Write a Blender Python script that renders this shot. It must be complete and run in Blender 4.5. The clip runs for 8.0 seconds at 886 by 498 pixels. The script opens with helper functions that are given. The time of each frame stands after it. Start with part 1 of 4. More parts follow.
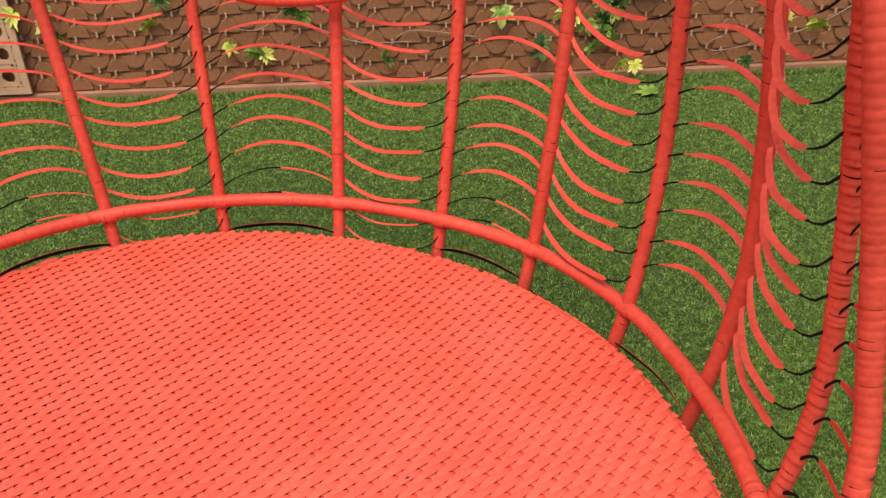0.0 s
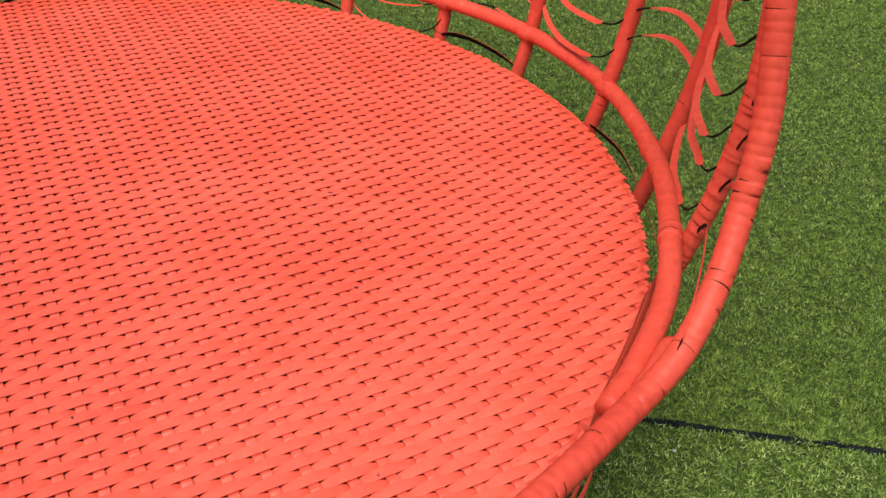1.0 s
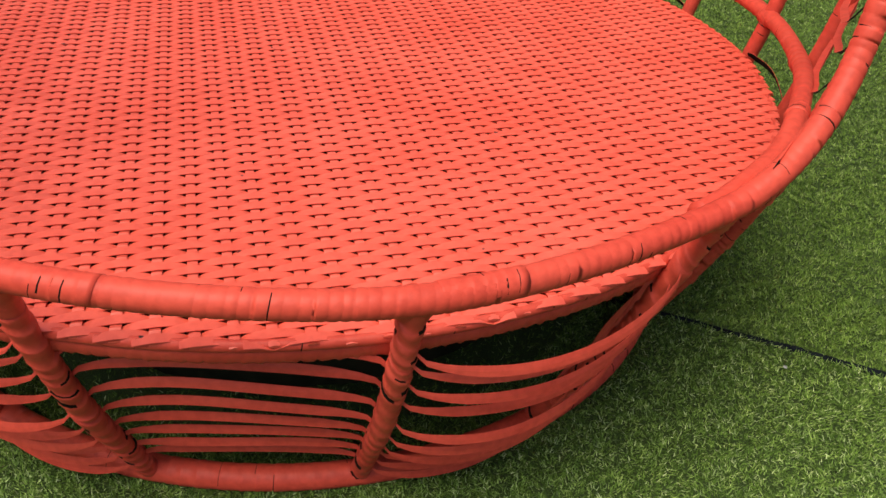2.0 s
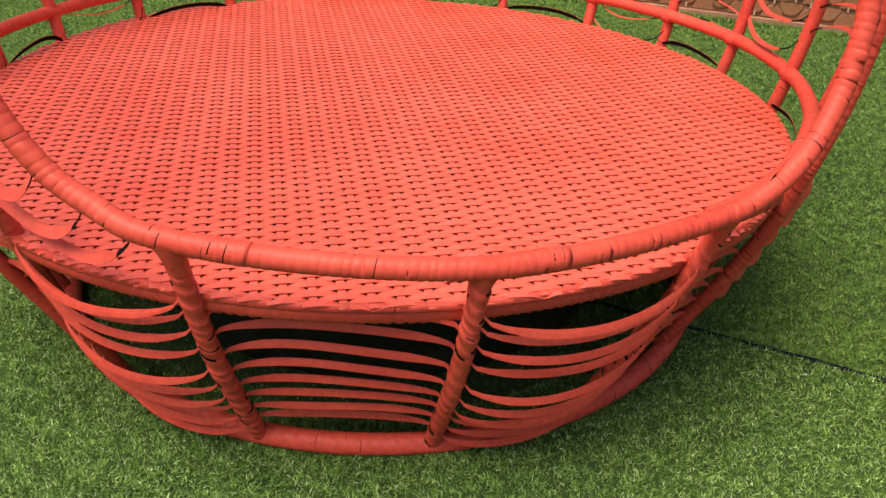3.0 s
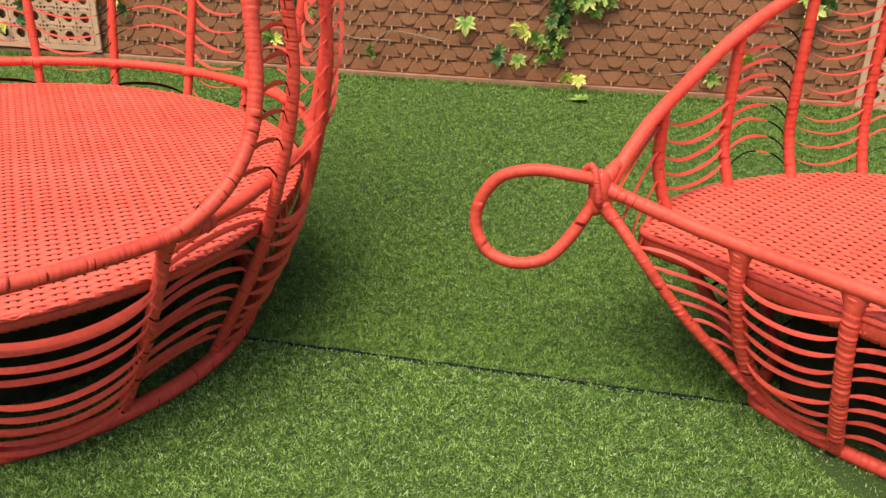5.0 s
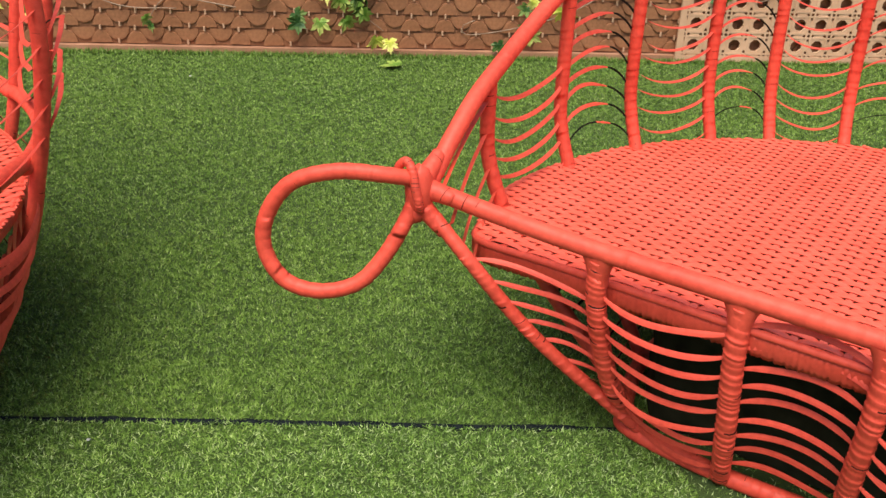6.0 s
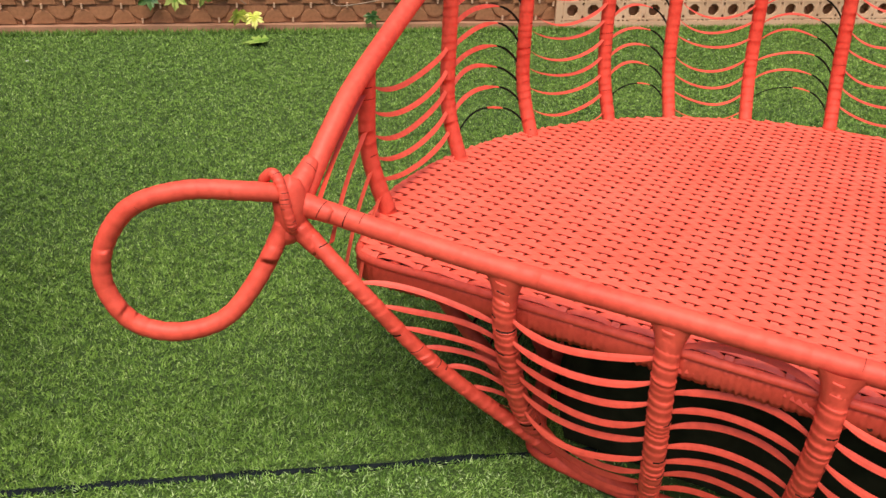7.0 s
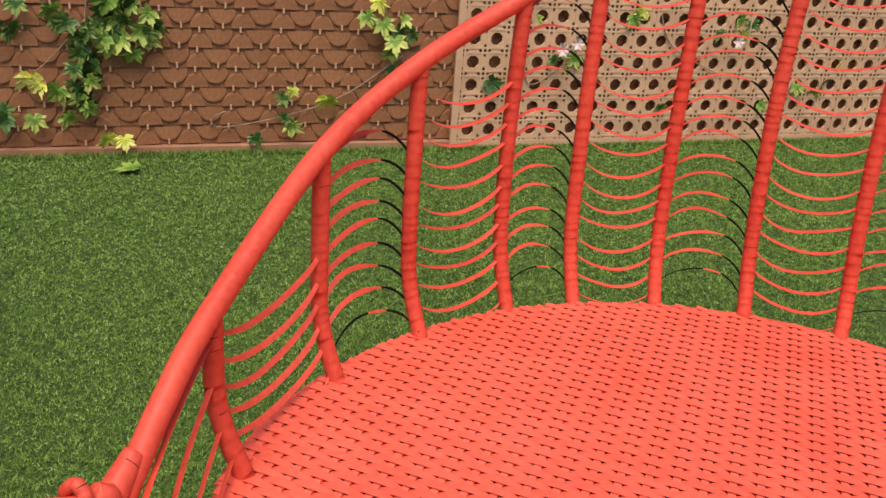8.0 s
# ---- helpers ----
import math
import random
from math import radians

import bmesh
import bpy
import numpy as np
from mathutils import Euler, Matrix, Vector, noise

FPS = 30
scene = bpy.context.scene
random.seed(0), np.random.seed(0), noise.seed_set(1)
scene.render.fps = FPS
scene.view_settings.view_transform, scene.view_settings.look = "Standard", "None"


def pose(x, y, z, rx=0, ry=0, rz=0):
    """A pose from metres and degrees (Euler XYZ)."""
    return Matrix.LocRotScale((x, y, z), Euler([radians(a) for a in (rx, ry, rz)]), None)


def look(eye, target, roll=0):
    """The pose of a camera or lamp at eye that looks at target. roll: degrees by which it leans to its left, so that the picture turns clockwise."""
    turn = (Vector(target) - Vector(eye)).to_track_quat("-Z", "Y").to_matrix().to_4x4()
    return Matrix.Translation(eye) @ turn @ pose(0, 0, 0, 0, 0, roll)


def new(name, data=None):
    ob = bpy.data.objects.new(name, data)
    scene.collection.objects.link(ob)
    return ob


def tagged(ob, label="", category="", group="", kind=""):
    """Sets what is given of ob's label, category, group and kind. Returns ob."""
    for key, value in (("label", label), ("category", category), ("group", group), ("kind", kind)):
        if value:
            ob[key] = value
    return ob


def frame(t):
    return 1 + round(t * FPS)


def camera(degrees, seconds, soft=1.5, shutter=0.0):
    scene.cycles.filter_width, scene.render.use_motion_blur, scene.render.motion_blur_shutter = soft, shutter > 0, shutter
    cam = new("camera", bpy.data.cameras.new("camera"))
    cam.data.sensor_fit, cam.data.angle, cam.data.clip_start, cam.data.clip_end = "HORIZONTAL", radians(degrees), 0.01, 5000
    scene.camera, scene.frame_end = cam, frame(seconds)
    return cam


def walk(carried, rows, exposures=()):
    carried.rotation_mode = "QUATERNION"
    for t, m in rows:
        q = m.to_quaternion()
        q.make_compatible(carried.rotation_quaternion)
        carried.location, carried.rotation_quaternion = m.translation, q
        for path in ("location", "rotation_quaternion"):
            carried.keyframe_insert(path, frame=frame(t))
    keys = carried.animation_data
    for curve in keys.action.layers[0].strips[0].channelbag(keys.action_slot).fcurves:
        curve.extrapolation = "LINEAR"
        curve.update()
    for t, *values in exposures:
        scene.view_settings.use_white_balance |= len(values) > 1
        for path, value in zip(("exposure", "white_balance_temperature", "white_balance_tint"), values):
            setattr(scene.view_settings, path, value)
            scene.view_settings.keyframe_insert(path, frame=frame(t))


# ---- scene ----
cam = camera(54.0, 8.0)
PATH = [
    (0, (0.385, 1.524, 1.464), (0.536, 3.223, 0.419), -1.16),
    (0.5, (0.489, 1.491, 1.279), (0.595, 3.143, 0.158), -0.23),
    (1, (0.648, 1.376, 1.143), (0.571, 3.005, -0.015), 3.01),
    (1.5, (0.726, 1.269, 1.072), (0.439, 2.878, -0.080), 4.37),
    (2, (0.768, 1.132, 0.984), (0.290, 2.729, -0.118), 3.71),
    (2.2, (0.783, 1.072, 0.955), (0.257, 2.677, -0.117), 3.12),
    (3.5, (0.957, 0.754, 1.097), (0.296, 2.405, 0.182), 2.24),
    (4, (1.139, 0.647, 1.130), (0.567, 2.351, 0.254), 2.39),
    (4.5, (1.327, 0.586, 1.136), (0.894, 2.345, 0.289), 0.64),
    (5, (1.511, 0.651, 1.161), (1.284, 2.455, 0.328), 1.67),
    (5.2, (1.546, 0.730, 1.148), (1.403, 2.538, 0.306), 2.38),
    (6.3, (1.548, 1.196, 1.051), (1.806, 2.945, 0.116), 1.42),
    (6.5, (1.554, 1.241, 1.042), (1.874, 2.967, 0.084), 1.46),
    (7, (1.575, 1.324, 1.047), (1.990, 3.032, 0.092), 2.52),
    (7.5, (1.623, 1.461, 1.103), (2.100, 3.184, 0.208), 3.37),
    (8, (1.694, 1.639, 1.183), (2.332, 3.357, 0.383), 4.34),
]
# seconds, stops, kelvin, tint
EXPOSURE = [(0.0, 0.5, 6500, 10), (1.0, 0.5, 6500, 10), (1.5, 0.42, 6500, 10), (2.0, 0.48, 6500, 9), (3.5, 0.86, 6380, 6), (5.0, 0.88, 6380, 6),
            (6.5, 0.88, 6250, 7), (7.2, 0.80, 6250, 7), (7.6, 0.72, 6300, 8), (8.0, 0.5, 6400, 9)]
walk(cam, [(t, look(eye, target, roll)) for t, eye, target, roll in PATH], EXPOSURE)

# ---- world and light ----
world = bpy.data.worlds.new("sky")
scene.world = world
world.use_nodes = True
SUN_EL, SUN_AZ = 65.0, 202.0      # degrees; azimuth clockwise from +y
_n = world.node_tree.nodes
_sky = _n.new("ShaderNodeTexSky")
_sky.sky_type = "NISHITA"
_sky.sun_disc = False
_sky.sun_elevation = radians(SUN_EL)
_sky.sun_rotation = radians(SUN_AZ)
_sky.air_density = 1.0
_sky.dust_density = 4.0
_n["Background"].inputs["Strength"].default_value = 0.095
world.node_tree.links.new(_sky.outputs["Color"], _n["Background"].inputs["Color"])
sun_data = bpy.data.lights.new("sun", "SUN")
sun_data.energy = 2.4
sun_data.angle = radians(42)
sun_data.color = (1.0, 0.91, 0.78)
sun = new("sun", sun_data)
_a, _e = radians(SUN_AZ), radians(SUN_EL)
sun.matrix_world = look((0, 0, 0), (-math.sin(_a) * math.cos(_e), -math.cos(_a) * math.cos(_e), -math.sin(_e)))


# ---- materials ----
def material(name, build, rough=0.6):
    m = bpy.data.materials.new(name)
    m.use_nodes = True
    b = m.node_tree.nodes["Principled BSDF"]
    b.inputs["Roughness"].default_value = rough
    build(m.node_tree, b)
    return m


def node(tree, kind, **inputs):
    n = tree.nodes.new(kind)
    for k, v in inputs.items():
        n.inputs[k.replace("_", " ")].default_value = v
    return n


def noise_tex(tree, scale, detail=3.0, coord="Object"):
    c = tree.nodes.new("ShaderNodeTexCoord")
    n = node(tree, "ShaderNodeTexNoise", Scale=scale, Detail=detail)
    tree.links.new(c.outputs[coord], n.inputs["Vector"])
    return n.outputs["Fac"]


def ramp(tree, fac, stops):
    r = tree.nodes.new("ShaderNodeValToRGB")
    while len(r.color_ramp.elements) < len(stops):
        r.color_ramp.elements.new(0.5)
    for e, (p, c) in zip(r.color_ramp.elements, stops):
        e.position, e.color = p, (*c, 1)
    tree.links.new(fac, r.inputs["Fac"])
    return r.outputs["Color"]


def mix(tree, fac, a, b, mode="MIX"):
    m = tree.nodes.new("ShaderNodeMix")
    m.data_type, m.blend_type = "RGBA", mode
    for sock, v in ((m.inputs["Factor"], fac), (m.inputs["A"], a), (m.inputs["B"], b)):
        if isinstance(v, bpy.types.NodeSocket):
            tree.links.new(v, sock)
        elif isinstance(v, (int, float)):
            sock.default_value = v
        else:
            sock.default_value = (*v, 1)
    return m.outputs["Result"]


def bump(tree, bsdf, height, strength=0.3, distance=0.002):
    b = node(tree, "ShaderNodeBump", Strength=strength, Distance=distance)
    tree.links.new(height, b.inputs["Height"])
    tree.links.new(b.outputs["Normal"], bsdf.inputs["Normal"])


def red_wicker(tree, b, low=(0.56, 0.054, 0.031), high=(0.69, 0.087, 0.051), gloss=0.27):
    big = noise_tex(tree, 6, 3)
    fine = noise_tex(tree, 90, 4)
    col = ramp(tree, big, [(0.3, low), (0.7, high)])
    col = mix(tree, 0.25, col, ramp(tree, fine, [(0.35, tuple(0.78 * c for c in low)), (0.62, tuple(min(0.9, 1.2 * c) for c in high))]))
    info = tree.nodes.new("ShaderNodeObjectInfo")
    col = mix(tree, 0.5, col, ramp(tree, info.outputs["Random"], [(0, (0.86, 0.83, 0.83)), (1, (1, 1, 1))]), "MULTIPLY")
    # chips where the paint has come off the dark strand
    chip = noise_tex(tree, 38, 2)
    gone = ramp(tree, chip, [(0.765, (0, 0, 0)), (0.785, (1, 1, 1))])
    col = mix(tree, gone, col, (0.06, 0.018, 0.014))
    tree.links.new(col, b.inputs["Base Color"])
    b.inputs["Specular IOR Level"].default_value = gloss
    bump(tree, b, noise_tex(tree, 160, 3), 0.15, 0.001)


def plain(a, c, scale, relief=0.2, dist=0.002, fine=60):
    def build(tree, b):
        col = ramp(tree, noise_tex(tree, scale, 4), [(0.3, a), (0.7, c)])
        tree.links.new(col, b.inputs["Base Color"])
        bump(tree, b, noise_tex(tree, fine, 4), relief, dist)
    return build


RED = material("red painted wicker", red_wicker, 0.5)
SEAT = material("sun-faded red seat strand", lambda tree, b: red_wicker(tree, b, (0.73, 0.088, 0.048), (0.84, 0.127, 0.078), 0.5), 0.45)
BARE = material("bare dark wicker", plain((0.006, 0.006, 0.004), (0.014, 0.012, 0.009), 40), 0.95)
# dark red that paints the shade seen through the weave's holes
HOLE_SHADE = material("dark red weave-hole shade", plain((0.06, 0.010, 0.008), (0.12, 0.02, 0.015), 30), 0.9)
# greenish black that paints the shaded space under the seats
UNDER_SHADE = material("under-seat shade black", plain((0.013, 0.014, 0.007), (0.030, 0.030, 0.015), 25), 1.0)
for _m in (BARE, UNDER_SHADE):
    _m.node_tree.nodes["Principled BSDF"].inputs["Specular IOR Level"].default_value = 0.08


def turf_blade(tree, b, lift, grey, soft):
    g = tree.nodes.new("ShaderNodeNewGeometry")
    stops = [(0.0, (0.022, 0.046, 0.006)), (0.35, (0.085, 0.155, 0.022)), (0.65, (0.180, 0.290, 0.058)), (0.86, (0.350, 0.470, 0.145)), (1.0, (0.62, 0.70, 0.40))]
    col = ramp(tree, g.outputs["Random Per Island"], [(p, tuple((k + (m - k) * soft) * lift * q for k, m, q in zip(c, (0.160, 0.258, 0.052), (1, 1, grey)))) for p, c in stops])
    patch = noise_tex(tree, 1.3, 4)
    col = mix(tree, 0.6, col, ramp(tree, patch, [(0.3, (0.72, 0.78, 0.8)), (0.7, (1.0, 1.0, 0.9))]), "MULTIPLY")
    speck = noise_tex(tree, 55, 2)
    col = mix(tree, 1.0, col, ramp(tree, speck, [(0.38, (0.66, 0.70, 0.68)), (0.62, (1.08, 1.07, 1.04))]), "MULTIPLY")
    tree.links.new(col, b.inputs["Base Color"])
    b.inputs["Specular IOR Level"].default_value = 0.12


TURF = material("artificial turf yarn", lambda tree, b: turf_blade(tree, b, 1.05, 0.88, 0.56), 0.8)
TURF_PALE = material("pale artificial turf yarn", lambda tree, b: turf_blade(tree, b, 1.14, 0.96, 0.3), 0.75)
TURF_BASE = material("turf backing", plain((0.018, 0.036, 0.005), (0.062, 0.108, 0.017), 420, 0.6, 0.01, 300), 0.9)
SEAM = material("black seam tape", plain((0.004, 0.006, 0.007), (0.014, 0.018, 0.020), 60), 0.9)
SEAM.node_tree.nodes["Principled BSDF"].inputs["Specular IOR Level"].default_value = 0.1


def fence_col(tree, b):
    info = tree.nodes.new("ShaderNodeObjectInfo")
    col = ramp(tree, info.outputs["Random"], [(0, (0.262, 0.108, 0.045)), (0.5, (0.286, 0.119, 0.050)), (1, (0.318, 0.134, 0.057))])
    col = mix(tree, 0.5, col, ramp(tree, noise_tex(tree, 2.2, 5), [(0.3, (0.60, 0.56, 0.56)), (0.7, (1.05, 1.03, 1.0))]), "MULTIPLY")
    col = mix(tree, 0.3, col, ramp(tree, noise_tex(tree, 70, 4), [(0.3, (0.21, 0.080, 0.032)), (0.7, (0.52, 0.225, 0.10))]))
    tree.links.new(col, b.inputs["Base Color"])
    bump(tree, b, noise_tex(tree, 120, 4), 0.3, 0.002)


FENCE = material("brown moulded fence", fence_col, 0.62)
TIE = material("pale cane tie", plain((0.40, 0.22, 0.13), (0.55, 0.33, 0.2), 20), 0.7)
KERB = material("terracotta edging", plain((0.28, 0.13, 0.07), (0.42, 0.21, 0.12), 7), 0.8)
CANE = material("tan moulded cane", plain((0.50, 0.295, 0.172), (0.66, 0.41, 0.255), 5, 0.3), 0.6)
STEM = material("vine stem", plain((0.22, 0.14, 0.09), (0.36, 0.25, 0.17), 30), 0.8)


def leaf_col(green_a, green_b, pale_a, pale_b):
    def build(tree, b):
        info = tree.nodes.new("ShaderNodeObjectInfo")
        co = tree.nodes.new("ShaderNodeTexCoord")
        far = tree.nodes.new("ShaderNodeVectorMath")
        far.operation = "LENGTH"
        tree.links.new(co.outputs["Object"], far.inputs[0])
        add = tree.nodes.new("ShaderNodeMath")
        add.operation = "MULTIPLY_ADD"
        tree.links.new(noise_tex(tree, 3.5, 4), add.inputs[0])
        add.inputs[1].default_value = 0.9
        tree.links.new(far.outputs["Value"], add.inputs[2])
        green = ramp(tree, info.outputs["Random"], [(0, green_a), (1, green_b)])
        pale = ramp(tree, info.outputs["Random"], [(0, pale_a), (1, pale_b)])
        rim = ramp(tree, add.outputs["Value"], [(0.78, (0, 0, 0)), (1.15, (1, 1, 1))])
        tree.links.new(mix(tree, rim, green, pale), b.inputs["Base Color"])
        b.inputs["Specular IOR Level"].default_value = 0.3
    return build


LEAF = [material("dark vine leaf", leaf_col((0.016, 0.050, 0.009), (0.045, 0.11, 0.018), (0.03, 0.085, 0.015), (0.26, 0.33, 0.09)), 0.5),
        material("light green vine leaf", leaf_col((0.10, 0.20, 0.025), (0.20, 0.32, 0.05), (0.20, 0.30, 0.05), (0.55, 0.56, 0.16)), 0.5),
        material("yellow vine leaf", leaf_col((0.40, 0.46, 0.05), (0.62, 0.60, 0.09), (0.60, 0.58, 0.10), (0.80, 0.74, 0.24)), 0.5)]
PETAL = material("pale pink petal", plain((0.62, 0.42, 0.40), (0.75, 0.6, 0.55), 30), 0.6)
PEBBLE = material("white chip", plain((0.26, 0.27, 0.25), (0.45, 0.45, 0.42), 50), 0.7)


# ---- building helpers ----
def mesh_of(name, verts, faces, mats, idx=None, smooth=True):
    me = bpy.data.meshes.new(name)
    me.from_pydata([tuple(v) for v in verts], [], faces)
    for m in (mats if isinstance(mats, (list, tuple)) else [mats]):
        me.materials.append(m)
    if idx is not None:
        me.polygons.foreach_set("material_index", idx)
    if smooth:
        me.polygons.foreach_set("use_smooth", [True] * len(me.polygons))
    me.update()
    return me


def part(name, me, parent, label=""):
    ob = new(name, me)
    ob.parent = parent
    if label:
        tagged(ob, label)
    return ob


def thing(name, at, label, category, group="", kind=""):
    ob = new(name)
    ob.location = at
    ob.empty_display_size = 0.1
    return tagged(ob, label, category, group, kind)


def smooth_path(pts, step, closed=False):
    """Catmull-Rom through pts, resampled evenly at about step metres."""
    p = np.array(pts, float)
    n = len(p)
    out = []
    last = n if closed else n - 1
    for i in range(last):
        if closed:
            a, b, c, d = p[(i - 1) % n], p[i], p[(i + 1) % n], p[(i + 2) % n]
        else:
            b, c = p[i], p[i + 1]
            a = p[i - 1] if i > 0 else 2 * b - c
            d = p[i + 2] if i + 2 < n else 2 * c - b
        for t in np.linspace(0, 1, 16, endpoint=False):
            out.append(0.5 * (2 * b + (c - a) * t + (2 * a - 5 * b + 4 * c - d) * t * t + (3 * b - a - 3 * c + d) * t ** 3))
    out.append(p[0] if closed else p[-1])
    out = np.array(out)
    s = np.r_[0, np.cumsum(np.linalg.norm(np.diff(out, axis=0), axis=1))]
    m = max(3, int(s[-1] / step))
    q = np.linspace(0, s[-1], m + 1)
    res = np.stack([np.interp(q, s, out[:, k]) for k in range(3)], 1)
    return res[:-1] if closed else res


def tube(name, pts, radius, mat, closed=False, sides=12, wrap=0.0, lap=0.05, step=0.02, seed=0, taper=None, slit=0.2, slant=1.0, gap=0.0009, coil=False):
    """A round tube along pts. wrap: pitch of the strand wound round it, each turn lapping over the last."""
    rng = np.random.RandomState(seed)
    if wrap:
        fine = smooth_path(pts, 0.004, closed)
        seg = np.linalg.norm(np.diff(np.vstack([fine, fine[:1]]) if closed else fine, axis=0), axis=1)
        s = np.r_[0, np.cumsum(seg)]
        total = s[-1]
        base = np.vstack([fine, fine[:1]]) if closed else fine
        pos, rad, at = [], [], 0.0
        while at < total - wrap * 0.4:
            w = wrap * (rng.uniform(0.85, 1.2) if coil else rng.uniform(0.62, 1.5))
            end = min(total, at + w)
            k = lap * rng.uniform(0.5, 1.5)
            if coil:      # even round turns
                pos += [at, at + w * 0.25, at + w * 0.7, end - min(gap, w * 0.12)]
                rad += [1 - k * 0.6, 1 + k * 0.6, 1 + k * 0.7, 1 - k * 0.6]
            else:
                pos += [at, at + w * 0.12, at + w * 0.55, end - min(gap, w * 0.12)]
                rad += [1 + k * 0.75, 1 + k, 1 + k * 0.35, 1 - k * 0.45]
            at = end
        pos, rad = np.array(pos), np.array(rad)
        keep = pos <= total
        pos, rad = pos[keep], rad[keep]
        path = np.stack([np.interp(pos, s, base[:, k]) for k in range(3)], 1)
        tilt = rng.uniform(-0.35, 0.35, len(pos))
    else:
        path = smooth_path(pts, step, closed)
        rad = np.ones(len(path))
        tilt = np.zeros(len(path))
    n = len(path)
    if taper is not None:
        rad = rad * np.linspace(1, taper, n)
    tan = np.gradient(path, axis=0) if not closed else np.roll(path, -1, 0) - np.roll(path, 1, 0)
    tan /= np.linalg.norm(tan, axis=1)[:, None] + 1e-12
    up = np.array([0, 0, 1.0]) if abs(tan[0][2]) < 0.9 else np.array([1.0, 0, 0])
    x = np.cross(up, tan[0])
    x /= np.linalg.norm(x)
    verts = []
    ang = np.linspace(0, 2 * math.pi, sides, endpoint=False)
    for i in range(n):
        x = x - tan[i] * (x @ tan[i])
        x /= np.linalg.norm(x) + 1e-12
        y = np.cross(tan[i], x)
        skew = np.sin(ang + tilt[i]) * (0.004 * slant if wrap else 0)
        ring = path[i] + radius * rad[i] * (np.cos(ang)[:, None] * x + np.sin(ang)[:, None] * y) + skew[:, None] * tan[i] * 0.35
        verts.append(ring)
    verts = np.vstack(verts)
    faces, ids = [], []
    for i in range(n if closed else n - 1):
        a, b = i * sides, ((i + 1) % n) * sides
        open_at = wrap and i % 4 == 3 and rng.rand() < slit
        s0, s1 = rng.randint(sides), rng.randint(2, max(3, sides // 2))
        for k in range(sides):
            l = (k + 1) % sides
            faces.append((a + k, a + l, b + l, b + k))
            ids.append(1 if open_at and (k - s0) % sides < s1 else 0)
    if not closed:
        faces.append(tuple(range(sides - 1, -1, -1)))
        faces.append(tuple(range((n - 1) * sides, n * sides)))
    ids += [0] * (len(faces) - len(ids))
    return mesh_of(name, verts, faces, [mat, BARE] if wrap else mat, ids if wrap else None)


def band(name, centre, width_dir, thick_dir, width, thick, mats, idx=None, smooth=True):
    """A flat strand: box section swept along centre, with its width and thickness directions point by point."""
    c, w, t = np.asarray(centre), np.asarray(width_dir) * width / 2, np.asarray(thick_dir) * thick / 2
    n = len(c)
    verts = np.stack([c - w - t * 0.4, c - t, c + w - t * 0.4, c + w + t * 0.4, c + t, c - w + t * 0.4], 1).reshape(-1, 3)
    faces, ids = [], []
    for i in range(n - 1):
        a, b = 6 * i, 6 * i + 6
        for k in range(6):
            l = (k + 1) % 6
            faces.append((a + k, b + k, b + l, a + l))
            ids.append(0 if idx is None else (idx[i] if isinstance(idx[i], int) else idx[i][k]))
    faces += [(5, 4, 3, 2, 1, 0), tuple(6 * (n - 1) + k for k in range(6))]
    ids += [0, 0]
    me = mesh_of(name, verts, faces, mats, ids, smooth)
    if smooth:
        me.set_sharp_from_angle(angle=radians(32))
    return me


# ---- ground ----
def seam_y(x):
    return 2.509 - 0.066 * (x - 0.83)


def build_ground():
    v, f = [], []
    xs = [-40, -6, -3, 0, 1.5, 3, 6, 40]
    ys = [-40, -6, -2, 0, 1.5, 3, 5, 7, 40]
    for y in ys:
        for x in xs:
            v.append((x, y, 0.0))
    w = len(xs)
    for j in range(len(ys) - 1):
        for i in range(w - 1):
            f.append((j * w + i, j * w + i + 1, (j + 1) * w + i + 1, (j + 1) * w + i))
    tagged(new("ground", mesh_of("ground", v, f, TURF_BASE, smooth=False)), "green artificial turf lawn laid in rolls", "lawn", kind="structure")


def build_seam():
    rng = np.random.RandomState(4)
    xs = np.linspace(-4, 6, 400)
    mid = seam_y(xs) + np.interp(xs, np.linspace(-4, 6, 90), rng.normal(0, 0.0022, 90))
    half = 0.0075 + 0.0035 * np.interp(xs, np.linspace(-4, 6, 160), rng.uniform(-1, 1, 160))
    v = [(x, m - h, 0.003) for x, m, h in zip(xs, mid, half)] + [(x, m + h, 0.003) for x, m, h in zip(xs, mid, half)]
    n = len(xs)
    v += [(x, y, 0.0005) for x, y, z in v]
    f = []
    for i in range(n - 1):
        f += [(i, i + 1, n + i + 1, n + i), (2 * n + i, 2 * n + i + 1, i + 1, i), (n + i, n + i + 1, 3 * n + i + 1, 3 * n + i)]
    tagged(new("seam", mesh_of("seam", v, f, SEAM, smooth=False)), "black open seam between two turf rolls", "seam", kind="structure")


